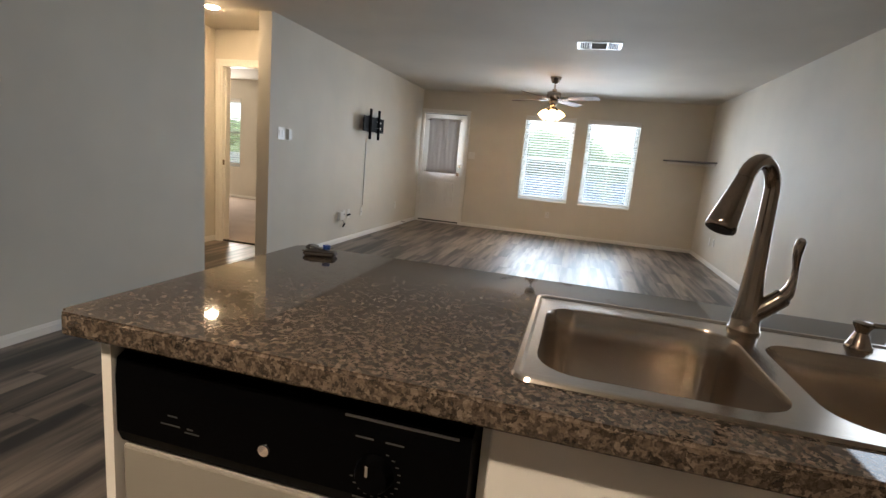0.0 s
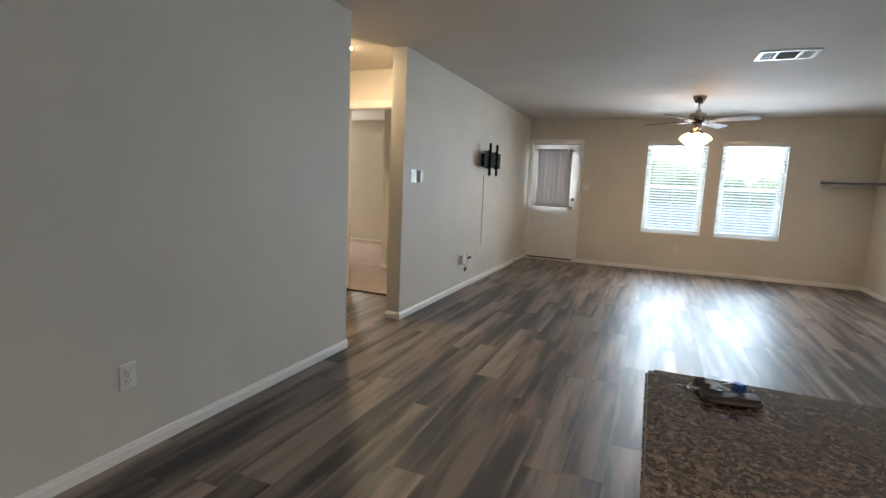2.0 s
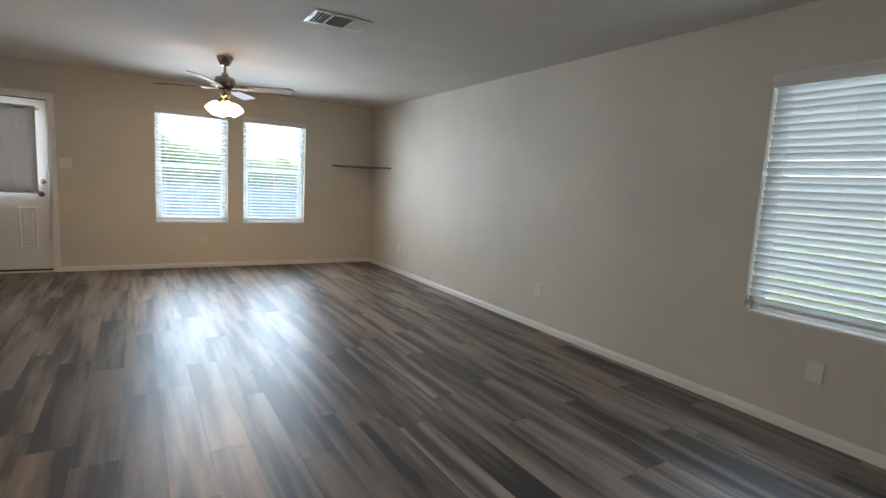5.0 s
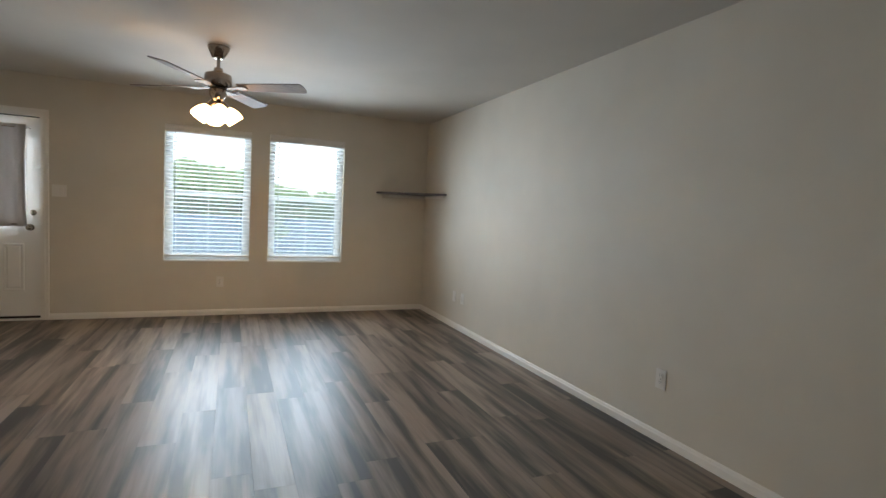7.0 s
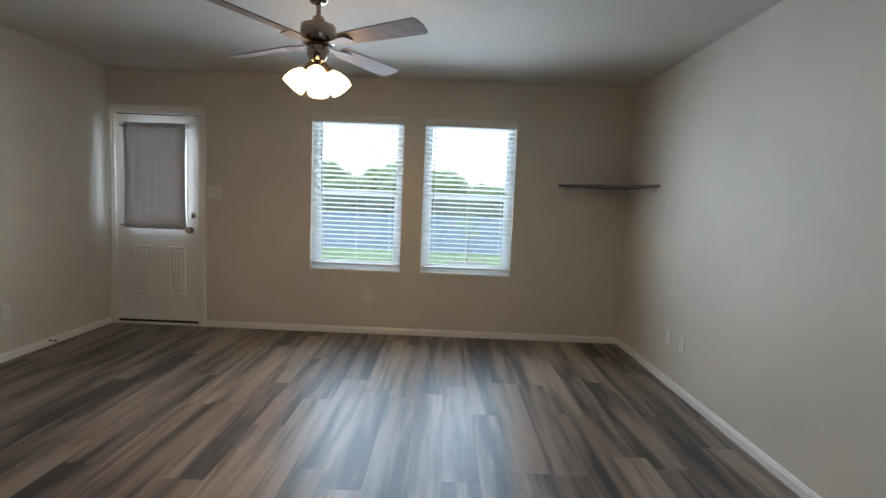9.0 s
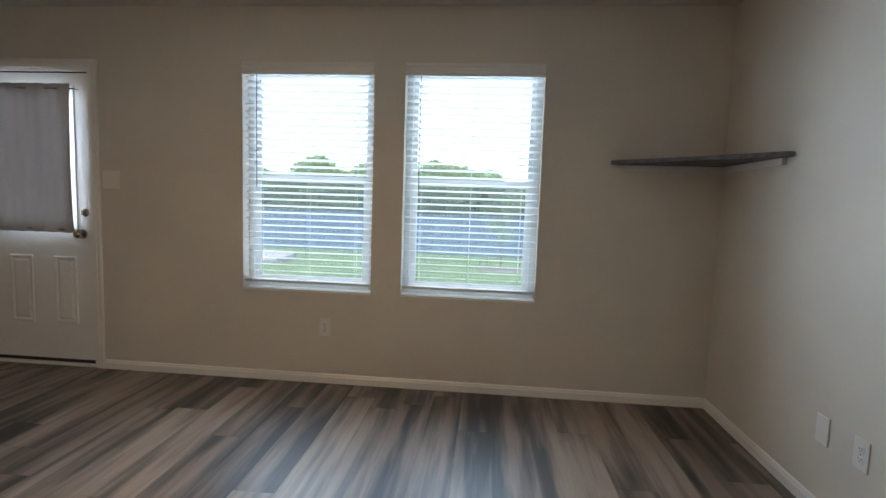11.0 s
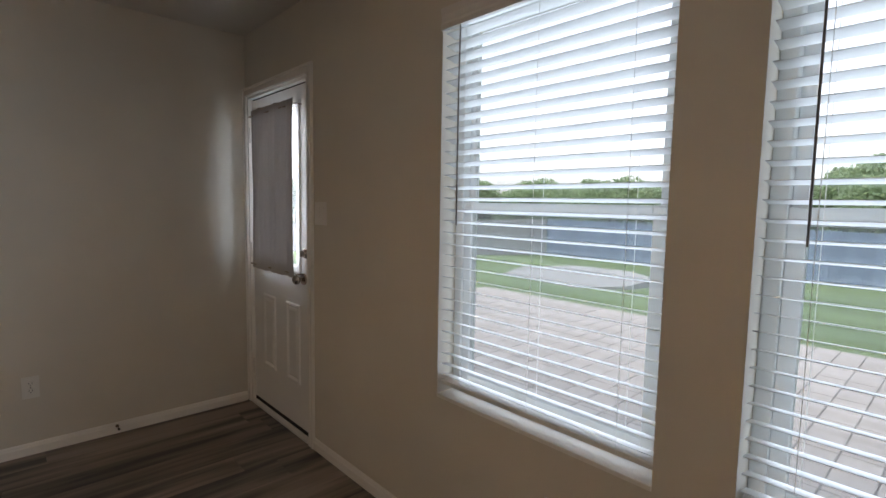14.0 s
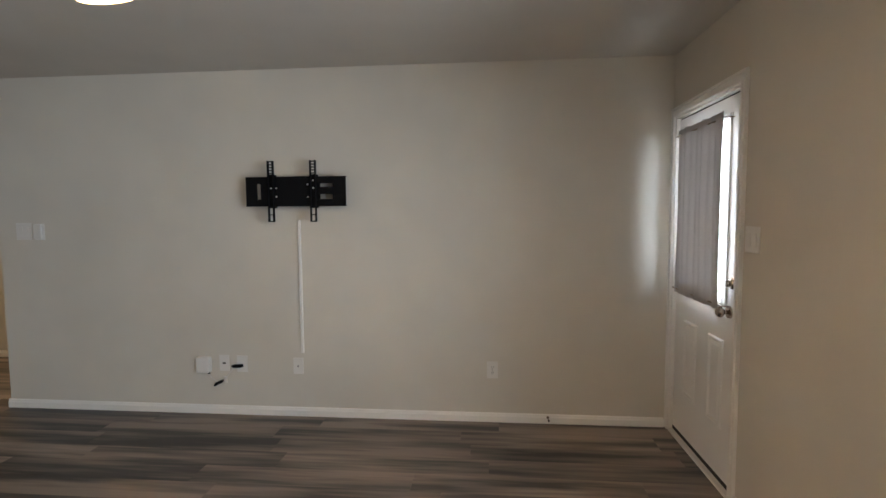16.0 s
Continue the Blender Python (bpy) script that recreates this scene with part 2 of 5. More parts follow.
def grey_wood_mat():
    m, nt, b = mat("grey_stained_wood", (0.10, 0.095, 0.095), 0.6)
    f = noise_tex(nt, coords(nt, (0.12, 1, 1)), 45, 6)
    nt.links.new(ramp(nt, f, [(0.3, (0.055, 0.05, 0.05)), (0.7, (0.17, 0.16, 0.16))]), b.inputs["Base Color"])
    bumped(nt, b, f, 0.3, 0.001)
    return m


GREY_WOOD = grey_wood_mat()


def grass_mat():
    m, nt, b = mat("lawn_grass", (0.08, 0.14, 0.03), 0.9)
    v = coords(nt)
    f = noise_tex(nt, v, 30, 6, 0.7)
    g = noise_tex(nt, v, 0.5, 4)
    c = mixed(nt, ramp(nt, f, [(0.3, (0.045, 0.085, 0.018)), (0.7, (0.125, 0.20, 0.05))]), ramp(nt, g, [(0.3, (0.75, 0.8, 0.7)), (0.7, (1.15, 1.1, 1.0))]), 1.0, "MULTIPLY")
    nt.links.new(c, b.inputs["Base Color"])
    bumped(nt, b, f, 0.9, 0.03)
    return m


GRASS = grass_mat()


def paver_mat():
    m, nt, b = mat("pale_concrete_paver", (0.5, 0.46, 0.43), 0.85)
    info = nt.nodes.new("ShaderNodeObjectInfo")
    f = noise_tex(nt, coords(nt, random_shift=True), 25, 5)
    tone = ramp(nt, info.outputs["Random"], [(0, (0.29, 0.268, 0.248)), (1, (0.335, 0.31, 0.288))])
    nt.links.new(mixed(nt, tone, ramp(nt, f, [(0.3, (0.92, 0.92, 0.92)), (0.7, (1, 1, 1))]), 1.0, "MULTIPLY"), b.inputs["Base Color"])
    bumped(nt, b, f, 0.3, 0.002)
    return m


PAVER = paver_mat()
SAND = painted("joint_sand", (0.11, 0.10, 0.09), 0.95, 200, 0.3, 0.2)
CONCRETE = painted("pale_concrete", (0.23, 0.235, 0.23), 0.9, 40, 0.3, 0.12)


def fence_mat():
    m, nt, b = mat("weathered_blue_grey_boards", (0.14, 0.16, 0.2), 0.85)
    geo = nt.nodes.new("ShaderNodeNewGeometry")
    f = noise_tex(nt, coords(nt, (6, 6, 0.5)), 6, 5)
    tone = ramp(nt, geo.outputs["Random Per Island"], [(0, (0.072, 0.112, 0.180)), (1, (0.115, 0.165, 0.245))])
    nt.links.new(mixed(nt, tone, ramp(nt, f, [(0.3, (0.75, 0.75, 0.75)), (0.7, (1.1, 1.1, 1.1))]), 1.0, "MULTIPLY"), b.inputs["Base Color"])
    return m


FENCE = fence_mat()
GREY_FENCE = painted("weathered_grey_boards", (0.27, 0.27, 0.275), 0.85, 30, 0.3, 0.15)


def leaf_mat():
    m, nt, b = mat("green_leaves", (0.06, 0.10, 0.03), 0.7)
    geo = nt.nodes.new("ShaderNodeNewGeometry")
    nt.links.new(ramp(nt, geo.outputs["Random Per Island"], [(0, (0.10, 0.155, 0.085)), (0.6, (0.15, 0.21, 0.125)), (1, (0.19, 0.25, 0.155))]), b.inputs["Base Color"])
    tr = nt.nodes.new("ShaderNodeBsdfTranslucent")
    tr.inputs["Color"].default_value = (0.34, 0.42, 0.22, 1)
    mix = node(nt, "ShaderNodeMixShader", Fac=0.45)
    nt.links.new(b.outputs[0], mix.inputs[1])
    nt.links.new(tr.outputs[0], mix.inputs[2])
    nt.links.new(mix.outputs[0], nt.nodes["Material Output"].inputs["Surface"])
    return m


LEAF = leaf_mat()
BARK = painted("bark", (0.10, 0.075, 0.055), 0.9, 20, 0.8, 0.3)
BRICK_WALL = painted("pale_outer_siding", (0.45, 0.40, 0.35), 0.85, 15, 0.3, 0.1)


# ---- geometry helpers ----
def box(bm, x0, x1, y0, y1, z0, z1, bevel=0.0):
    r = bmesh.ops.create_cube(bm, size=1)
    vs = r["verts"]
    for v in vs:
        v.co = Vector(((x0 + x1) / 2 + v.co.x * (x1 - x0), (y0 + y1) / 2 + v.co.y * (y1 - y0), (z0 + z1) / 2 + v.co.z * (z1 - z0)))
    if bevel:
        es = list({e for v in vs for e in v.link_edges})
        bmesh.ops.bevel(bm, geom=es, offset=bevel, segments=2, affect="EDGES", profile=0.5)


def box_bm(*a, bevel=0.0):
    bm = bmesh.new()
    box(bm, *a, bevel=bevel)
    return bm


def lathe(bm, profile, segments=32, axis=None):
    """Turns (radius, height) pairs round z; axis: a pose for the result."""
    rings = []
    m = axis or Matrix()
    for r, z in profile:
        rings.append([bm.verts.new(m @ Vector((r * math.cos(2 * math.pi * k / segments), r * math.sin(2 * math.pi * k / segments), z))) for k in range(segments)])
    for a, b in zip(rings, rings[1:]):
        for k in range(segments):
            bm.faces.new((a[k], a[(k + 1) % segments], b[(k + 1) % segments], b[k]))
    if profile[0][0] > 1e-5:
        bm.faces.new(list(reversed(rings[0])))
    if profile[-1][0] > 1e-5:
        bm.faces.new(rings[-1])


def lathe_bm(profile, segments=32, axis=None):
    bm = bmesh.new()
    lathe(bm, profile, segments, axis)
    return bm


def tube(bm, points, radii, segments=12, flat=1.0):
    """A tube through points with a radius at each."""
    pts = [Vector(p) for p in points]
    if isinstance(radii, (int, float)):
        radii = [radii] * len(pts)
    rings, up = [], None
    for k, p in enumerate(pts):
        d = (pts[min(k + 1, len(pts) - 1)] - pts[max(k - 1, 0)]).normalized()
        if up is None:
            up = Vector((0, 0, 1)) if abs(d.z) < 0.9 else Vector((1, 0, 0))
        side = d.cross(up).normalized()
        up = side.cross(d).normalized()
        rings.append([bm.verts.new(p + radii[k] * (math.cos(a) * side + flat * math.sin(a) * up)) for a in [2 * math.pi * j / segments for j in range(segments)]])
    for a, b in zip(rings, rings[1:]):
        for j in range(segments):
            bm.faces.new((a[j], a[(j + 1) % segments], b[(j + 1) % segments], b[j]))
    bm.faces.new(list(reversed(rings[0])))
    bm.faces.new(rings[-1])


def tube_bm(points, radii, segments=12, flat=1.0):
    bm = bmesh.new()
    tube(bm, points, radii, segments, flat)
    return bm


def prism(bm, outline, z0, z1):
    a = [bm.verts.new((x, y, z0)) for x, y in outline]
    b = [bm.verts.new((x, y, z1)) for x, y in outline]
    n = len(outline)
    for k in range(n):
        bm.faces.new((a[k], a[(k + 1) % n], b[(k + 1) % n], b[k]))
    bm.faces.new(list(reversed(a)))
    bm.faces.new(b)


def mesh_of(name, bm, material, smooth=False):
    bmesh.ops.recalc_face_normals(bm, faces=bm.faces)
    me = bpy.data.meshes.new(name)
    bm.to_mesh(me)
    bm.free()
    if material:
        me.materials.append(material)
    if smooth:
        for p in me.polygons:
            p.use_smooth = True
        me.set_sharp_from_angle(angle=radians(40))
    return me


def part(name, bm, material, parent, label="", smooth=False):
    """One mesh object under a thing or a part; its mesh is in the thing's own coordinates."""
    ob = new(name, mesh_of(name, bm, material, smooth))
    ob.parent = parent
    if label:
        tagged(ob, label)
    return ob


def thing(name, at, label, category, group="", turn=0):
    ob = new(name)
    ob.empty_display_size = 0.1
    ob.matrix_world = pose(*at, 0, 0, turn)
    return tagged(ob, label, category, group)


def solid(name, bm, material, label="", category="", kind="", smooth=False):
    return tagged(new(name, mesh_of(name, bm, material, smooth)), label, category, "", kind)


def wall(name, axis, a0, a1, b0, b1, material, openings=(), z0=0.0, z1=H, label="greige painted drywall wall"):
    """A wall along x or y from a0 to a1, b0 to b1 thick, with openings (a, a, z, z) through it."""
    us = sorted({a0, a1, *[o[0] for o in openings], *[o[1] for o in openings]})
    zs = sorted({z0, z1, *[o[2] for o in openings], *[o[3] for o in openings]})
    full = {}
    for i in range(len(us) - 1):
        for j in range(len(zs) - 1):
            u, z = (us[i] + us[i + 1]) / 2, (zs[j] + zs[j + 1]) / 2
            full[i, j] = not any(o[0] < u < o[1] and o[2] < z < o[3] for o in openings)
    bm = bmesh.new()
    made = {}

    def vert(i, b, j):
        if (i, b, j) not in made:
            made[i, b, j] = bm.verts.new((us[i], (b0, b1)[b], zs[j]) if axis == "x" else ((b0, b1)[b], us[i], zs[j]))
        return made[i, b, j]
    for (i, j), f in full.items():
        if not f:
            continue
        for b in (0, 1):
            bm.faces.new([vert(i, b, j), vert(i + 1, b, j), vert(i + 1, b, j + 1), vert(i, b, j + 1)])
        if not full.get((i - 1, j)):
            bm.faces.new([vert(i, 0, j), vert(i, 1, j), vert(i, 1, j + 1), vert(i, 0, j + 1)])
        if not full.get((i + 1, j)):
            bm.faces.new([vert(i + 1, 0, j), vert(i + 1, 1, j), vert(i + 1, 1, j + 1), vert(i + 1, 0, j + 1)])
        if not full.get((i, j - 1)):
            bm.faces.new([vert(i, 0, j), vert(i + 1, 0, j), vert(i + 1, 1, j), vert(i, 1, j)])
        if not full.get((i, j + 1)):
            bm.faces.new([vert(i, 0, j + 1), vert(i + 1, 0, j + 1), vert(i + 1, 1, j + 1), vert(i, 1, j + 1)])
    return solid(name, bm, material, label, "wall", "structure")


# ---- shell ----
WIN1 = (-0.730, 0.140, 0.622, 2.098)
WIN2 = (0.340, 1.207, 0.622, 2.098)
WIN3 = (2.638, 3.486, 0.640, 2.075)      # along y in the right wall
WIN4 = (-7.50, -6.62, 0.66, 2.06)        # bedroom
DOOR = (-2.628, -1.795, 0.0, 2.045)
BED_DOOR = (-3.815, -2.93, 0.0, 2.06)
XB = -8.2                                 # bedroom's far side

wall("wall_back", "x", XB, XR + WE, YB, YB + WE, WALL, [WIN1, WIN2, DOOR, WIN4])
wall("wall_right", "y", YK, YB, XR, XR + WE, WALL, [WIN3])
wall("wall_left", "y", OPEN1, YB, XL - WT, XL, WALL)
wall("wall_left_near", "y", YK, OPEN0, XL + 0.02 - WT, XL + 0.02, WALL)
wall("wall_kitchen_end", "x", HX - WT, XR + WE, YK - WT, YK, WALL)
wall("wall_hall_far", "y", YK, YD, HX - WT, HX, WALL)
wall("wall_bedroom_door", "x", XB, XL - WT, YD, YD + WT, WALL, [BED_DOOR])
wall("wall_bedroom_far", "y", YD + WT, YB, XB - WT, XB, WALL)
wall("wall_bedroom_closet", "x", -4.15, XL - WT, 6.80, 6.80 + WT, WALL)
wall("wall_bedroom_closet_side", "y", 6.80 + WT, YB, -4.15, -4.15 + WT, WALL)
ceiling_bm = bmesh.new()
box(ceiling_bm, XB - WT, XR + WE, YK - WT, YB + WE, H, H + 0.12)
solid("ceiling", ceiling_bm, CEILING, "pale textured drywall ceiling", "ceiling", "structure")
floor_bm = bmesh.new()
box(floor_bm, HX - WT, XR + WE, YK - WT, YB + WE, -0.16, -0.008)
box(floor_bm, XB - WT, HX - WT, YK - WT, YB + WE, -0.16, -0.008)
floor = solid("floor", floor_bm, GROOVE, "grey-brown wood-look vinyl plank floor", "floor", "structure")
solid("carpet", box_bm(XB, XL - WT, YD + 0.05, YB, -0.008, 0.012), CARPET, "beige wall-to-wall bedroom carpet", "carpet", "structure")
solid("threshold_strip", box_bm(BED_DOOR[0], BED_DOOR[1], YD + 0.03, YD + 0.055, -0.002, 0.016, bevel=0.004), RUBBER_AND_GAPS, "dark transition strip under the bedroom door", "threshold", "structure")
# unseen roof, added over the house so that no sky enters above
solid("roof", box_bm(XB - 0.6, XR + 0.75, YK - 0.7, YB + 0.55, H + 0.2, H + 0.3), BRICK_WALL, "unseen plain roof deck with shallow eaves, added to keep the sky out", "roof", "structure")


def baseboard(name, x0, y0, x1, y1, nx, ny):
    """Moulded board from one floor point to another; n: the way it faces."""
    bm = bmesh.new()
    prof = [(0, 0), (0.013, 0), (0.013, 0.042), (0.009, 0.049), (0.008, 0.056), (0.003, 0.064), (0, 0.064)]
    a = [bm.verts.new((x0 + nx * d, y0 + ny * d, z)) for d, z in prof]
    b = [bm.verts.new((x1 + nx * d, y1 + ny * d, z)) for d, z in prof]
    for k in range(len(prof)):
        j = (k + 1) % len(prof)
        bm.faces.new((a[k], a[j], b[j], b[k]))
    bm.faces.new(list(reversed(a)))
    bm.faces.new(b)
    return solid(name, bm, WHITE, "white moulded wooden baseboard", "baseboard", "structure")


CW = 0.058
baseboard("baseboard_1", DOOR[1] + CW - 0.01, YB, XR - 0.013, YB, 0, -1)
baseboard("baseboard_2", XL, OPEN1 - 0.013, XL, YB - 0.022, 1, 0)
baseboard("baseboard_3", XL - WT, OPEN1, XL, OPEN1, 0, -1)
baseboard("baseboard_4", XL + 0.02, YK, XL + 0.02, OPEN0 + 0.013, 1, 0)
baseboard("baseboard_5", XL + 0.02 - WT, OPEN0, XL + 0.02, OPEN0, 0, 1)
baseboard("baseboard_6", XR, 1.40, XR, YB, -1, 0)
baseboard("baseboard_7", HX, YK, HX, YD - 0.013, 1, 0)
baseboard("baseboard_8", HX, YD, BED_DOOR[0] - CW, YD, 0, -1)
baseboard("baseboard_9", XB, YB, -4.15, YB, 0, -1)
baseboard("baseboard_10", -4.15, 6.80, XL - WT, 6.80, 0, -1)


def casing(bm, x0, x1, z1, y, ny, w=CW, skip_left=0.0):
    """Door casing round an opening, on the face y that looks along ny; each leg is stepped like a moulding."""
    for d0, d1, t in ((0.0, w, 0.011), (0.006, w * 0.45, 0.015), (w * 0.72, w - 0.002, 0.018)):
        ya, yb = sorted((y, y + ny * t))
        box(bm, max(x0 - d1, skip_left) if skip_left else x0 - d1, x0 - d0, ya, yb, 0, z1 + d0)
        box(bm, x1 + d0, x1 + d1, ya, yb, 0, z1 + d0)
        box(bm, max(x0 - d1, skip_left) if skip_left else x0 - d1, x1 + d1, ya, yb, z1 + d0, z1 + d1)


# bedroom doorway: casing and jamb lining, with a strike plate
bm = bmesh.new()
casing(bm, BED_DOOR[0], BED_DOOR[1], BED_DOOR[3], YD, -1)
casing(bm, BED_DOOR[0], BED_DOOR[1], BED_DOOR[3], YD + WT, 1)
for x0, x1 in ((BED_DOOR[0], BED_DOOR[0] + 0.018), (BED_DOOR[1] - 0.018, BED_DOOR[1])):
    box(bm, x0, x1, YD - 0.002, YD + WT + 0.002, 0, BED_DOOR[3])
box(bm, BED_DOOR[0] + 0.018, BED_DOOR[1] - 0.018, YD - 0.002, YD + WT + 0.002, BED_DOOR[3] - 0.018, BED_DOOR[3])
box(bm, BED_DOOR[0] + 0.018, BED_DOOR[0] + 0.030, YD + 0.05, YD + 0.09, 0, BED_DOOR[3] - 0.018)
door_frame = solid("door_frame_2", bm, WHITE, "white wooden casing round the open bedroom doorway", "door frame", "structure")
part("strike_plate", box_bm(BED_DOOR[0] + 0.018, BED_DOOR[0] + 0.020, YD + 0.012, YD + 0.042, 0.92, 0.98), NICKEL, door_frame)


# ---- windows ----
def window_screen(w, x0, x1, z0, z1, d):
    """Half screen in a slim frame outside the lower sash."""
    e = 0.020
    bm = bmesh.new()
    for q in ((x0, x0 + e, z0, z1), (x1 - e, x1, z0, z1), (x0 + e, x1 - e, z0, z0 + e), (x0 + e, x1 - e, z1 - e, z1)):
        box(bm, q[0], q[1], d + 0.001, d + 0.009, q[2], q[3])
    rim = part("screen_frame", bm, VINYL, w)
    part("insect_screen", box_bm(x0 + e, x1 - e, d + 0.004, d + 0.005, z0 + e, z1 - e), SCREEN, rim, "fine grey insect mesh")


def window(name, u0, u1, z0, z1, at, turn, label, screen=True):
    """A white single-hung vinyl window in an opening u0..u1 along its own x; its inside looks along -y."""
    w = new(name)
    w.matrix_world = pose(*at, 0, 0, turn)
    tagged(w, label, "window", "", "structure")
    d0, d1 = 0.085, 0.150
    f = 0.040
    bm = bmesh.new()
    box(bm, u0, u0 + f, d0, d1, z0, z1, 0.004)
    box(bm, u1 - f, u1, d0, d1, z0, z1, 0.004)
    box(bm, u0 + f, u1 - f, d0, d1, z0, z0 + f, 0.004)
    box(bm, u0 + f, u1 - f, d0, d1, z1 - f, z1, 0.004)
    part("window_frame", bm, VINYL, w)
    zm = (z0 + z1) / 2
    for nm, a, b, y0, y1, s in (("lower_sash", z0 + f, zm + 0.022, d0 + 0.006, d0 + 0.032, 0.040), ("upper_sash", zm - 0.022, z1 - f, d0 + 0.034, d0 + 0.058, 0.032)):
        bm = bmesh.new()
        x0, x1 = u0 + f, u1 - f
        box(bm, x0, x0 + s, y0, y1, a, b, 0.003)
        box(bm, x1 - s, x1, y0, y1, a, b, 0.003)
        box(bm, x0 + s, x1 - s, y0, y1, a, a + s, 0.003)
        box(bm, x0 + s, x1 - s, y0, y1, b - s, b, 0.003)
        sash = part(nm, bm, VINYL, w)
        pane = part("pane", box_bm(x0 + s, x1 - s, (y0 + y1) / 2 - 0.002, (y0 + y1) / 2 + 0.002, a + s, b - s), GLASS, sash)
        pane.visible_shadow = False
    if screen:
        window_screen(w, u0 + 0.030, u1 - 0.030, z0 + 0.03, zm + 0.02, d1)
    part("window_sill", box_bm(u0, u1, -0.004, d0, z0 - 0.012, z0 + 0.004, bevel=0.003), WHITE, w)
    return w


def blind(u0, u1, z0, z1, at, turn, tilt, label, wand_side=-1, pitch=0.0425):
    """Two-inch faux-wood blind, hung inside the opening; tilt: degrees by which the room edge stands up."""
    t = thing("window_blind", at, label, "blind", "window blinds", turn)
    yc = 0.036
    g = 0.006
    bm = bmesh.new()
    prof = [(-0.014, z1 - 0.004), (-0.014, z1 - 0.020), (-0.009, z1 - 0.030), (-0.009, z1 - 0.054), (-0.013, z1 - 0.064), (-0.013, z1 - 0.082), (0.004, z1 - 0.082), (0.004, z1 - 0.004)]
    a = [bm.verts.new((u0 + 0.001, y, z)) for y, z in prof]
    b = [bm.verts.new((u1 - 0.001, y, z)) for y, z in prof]
    for k in range(len(prof)):
        j = (k + 1) % len(prof)
        bm.faces.new((a[k], a[j], b[j], b[k]))
    bm.faces.new(list(reversed(a)))
    bm.faces.new(b)
    part("valance", bm, RAIL, t)
    part("headrail", box_bm(u0 + 0.004, u1 - 0.004, 0.008, 0.062, z1 - 0.060, z1 - 0.006), SLAT, t)
    top, low = z1 - 0.095, z0 + 0.075
    n = int((top - low) / pitch)
    m = Matrix.Rotation(radians(-tilt), 4, "X")
    bm = bmesh.new()
    hw, th = 0.025, 0.0009
    ring = []
    for y, z in ((-hw, 0), (-hw * 0.5, 0.0012), (0, 0.0016), (hw * 0.5, 0.0012), (hw, 0)):
        ring.append((y, z + th))
    ring += [(y, z - 2 * th) for y, z in reversed(ring)]
    aa = [bm.verts.new(m @ Vector((u0 + g, y, z))) for y, z in ring]
    bb = [bm.verts.new(m @ Vector((u1 - g, y, z))) for y, z in ring]
    for k in range(len(ring)):
        j = (k + 1) % len(ring)
        bm.faces.new((aa[k], aa[j], bb[j], bb[k]))
    bm.faces.new(list(reversed(aa)))
    bm.faces.new(bb)
    slat_mesh = mesh_of("slat", bm, SLAT)
    for k in range(n + 1):
        s = new("slat", slat_mesh)
        s.parent = t
        s.matrix_basis = pose(0, yc, top - k * (top - low) / n, random.uniform(-0.35, 0.35), random.uniform(-0.06, 0.06), 0)
    zb = z0 + 0.050
    part("bottom_rail", box_bm(u0 + g, u1 - g, yc - 0.025, yc + 0.025, zb - 0.009, zb + 0.009, bevel=0.004), RAIL, t)
    for f in (0.13, 0.5, 0.87):
        x = u0 + f * (u1 - u0)
        bm = bmesh.new()
        for y in (yc - 0.027, yc + 0.027):
            tube(bm, [(x, y, z1 - 0.06), (x, y, zb)], 0.0008, 5)
        part("ladder_cord", bm, CORD, t)
    xw = u0 + 0.10
    if wand_side:
        part("tilt_wand", tube_bm([(xw, -0.006, z1 - 0.070), (xw, -0.010, z1 - 0.30), (xw + 0.002, -0.011, z1 - 0.80)], 0.0030, 8), DARK_CORD, t)
    return t


window("window_1", *WIN1, (0, YB, 0), 0, "white vinyl single-hung window in the back wall")
window("window_2", *WIN2, (0, YB, 0), 0, "white vinyl single-hung window in the back wall")
window("window_3", -WIN3[1], -WIN3[0], WIN3[2], WIN3[3], (XR, 0, 0), -90, "white vinyl single-hung window in the side wall", False)
window("window_4", *WIN4, (0, YB, 0), 0, "white vinyl bedroom window", False)
blind(*WIN1, (0, YB, 0), 0, 13, "white faux-wood blind, slats open, in the back window")
blind(*WIN2, (0, YB, 0), 0, 11, "white faux-wood blind, slats open, in the back window by the shelf")
blind(-WIN3[1], -WIN3[0], WIN3[2], WIN3[3], (XR, 0, 0), -90, 59, "white faux-wood blind, slats nearly shut, in the side window", 0)
blind(*WIN4, (0, YB, 0), 0, 15, "white faux-wood blind in the bedroom window")


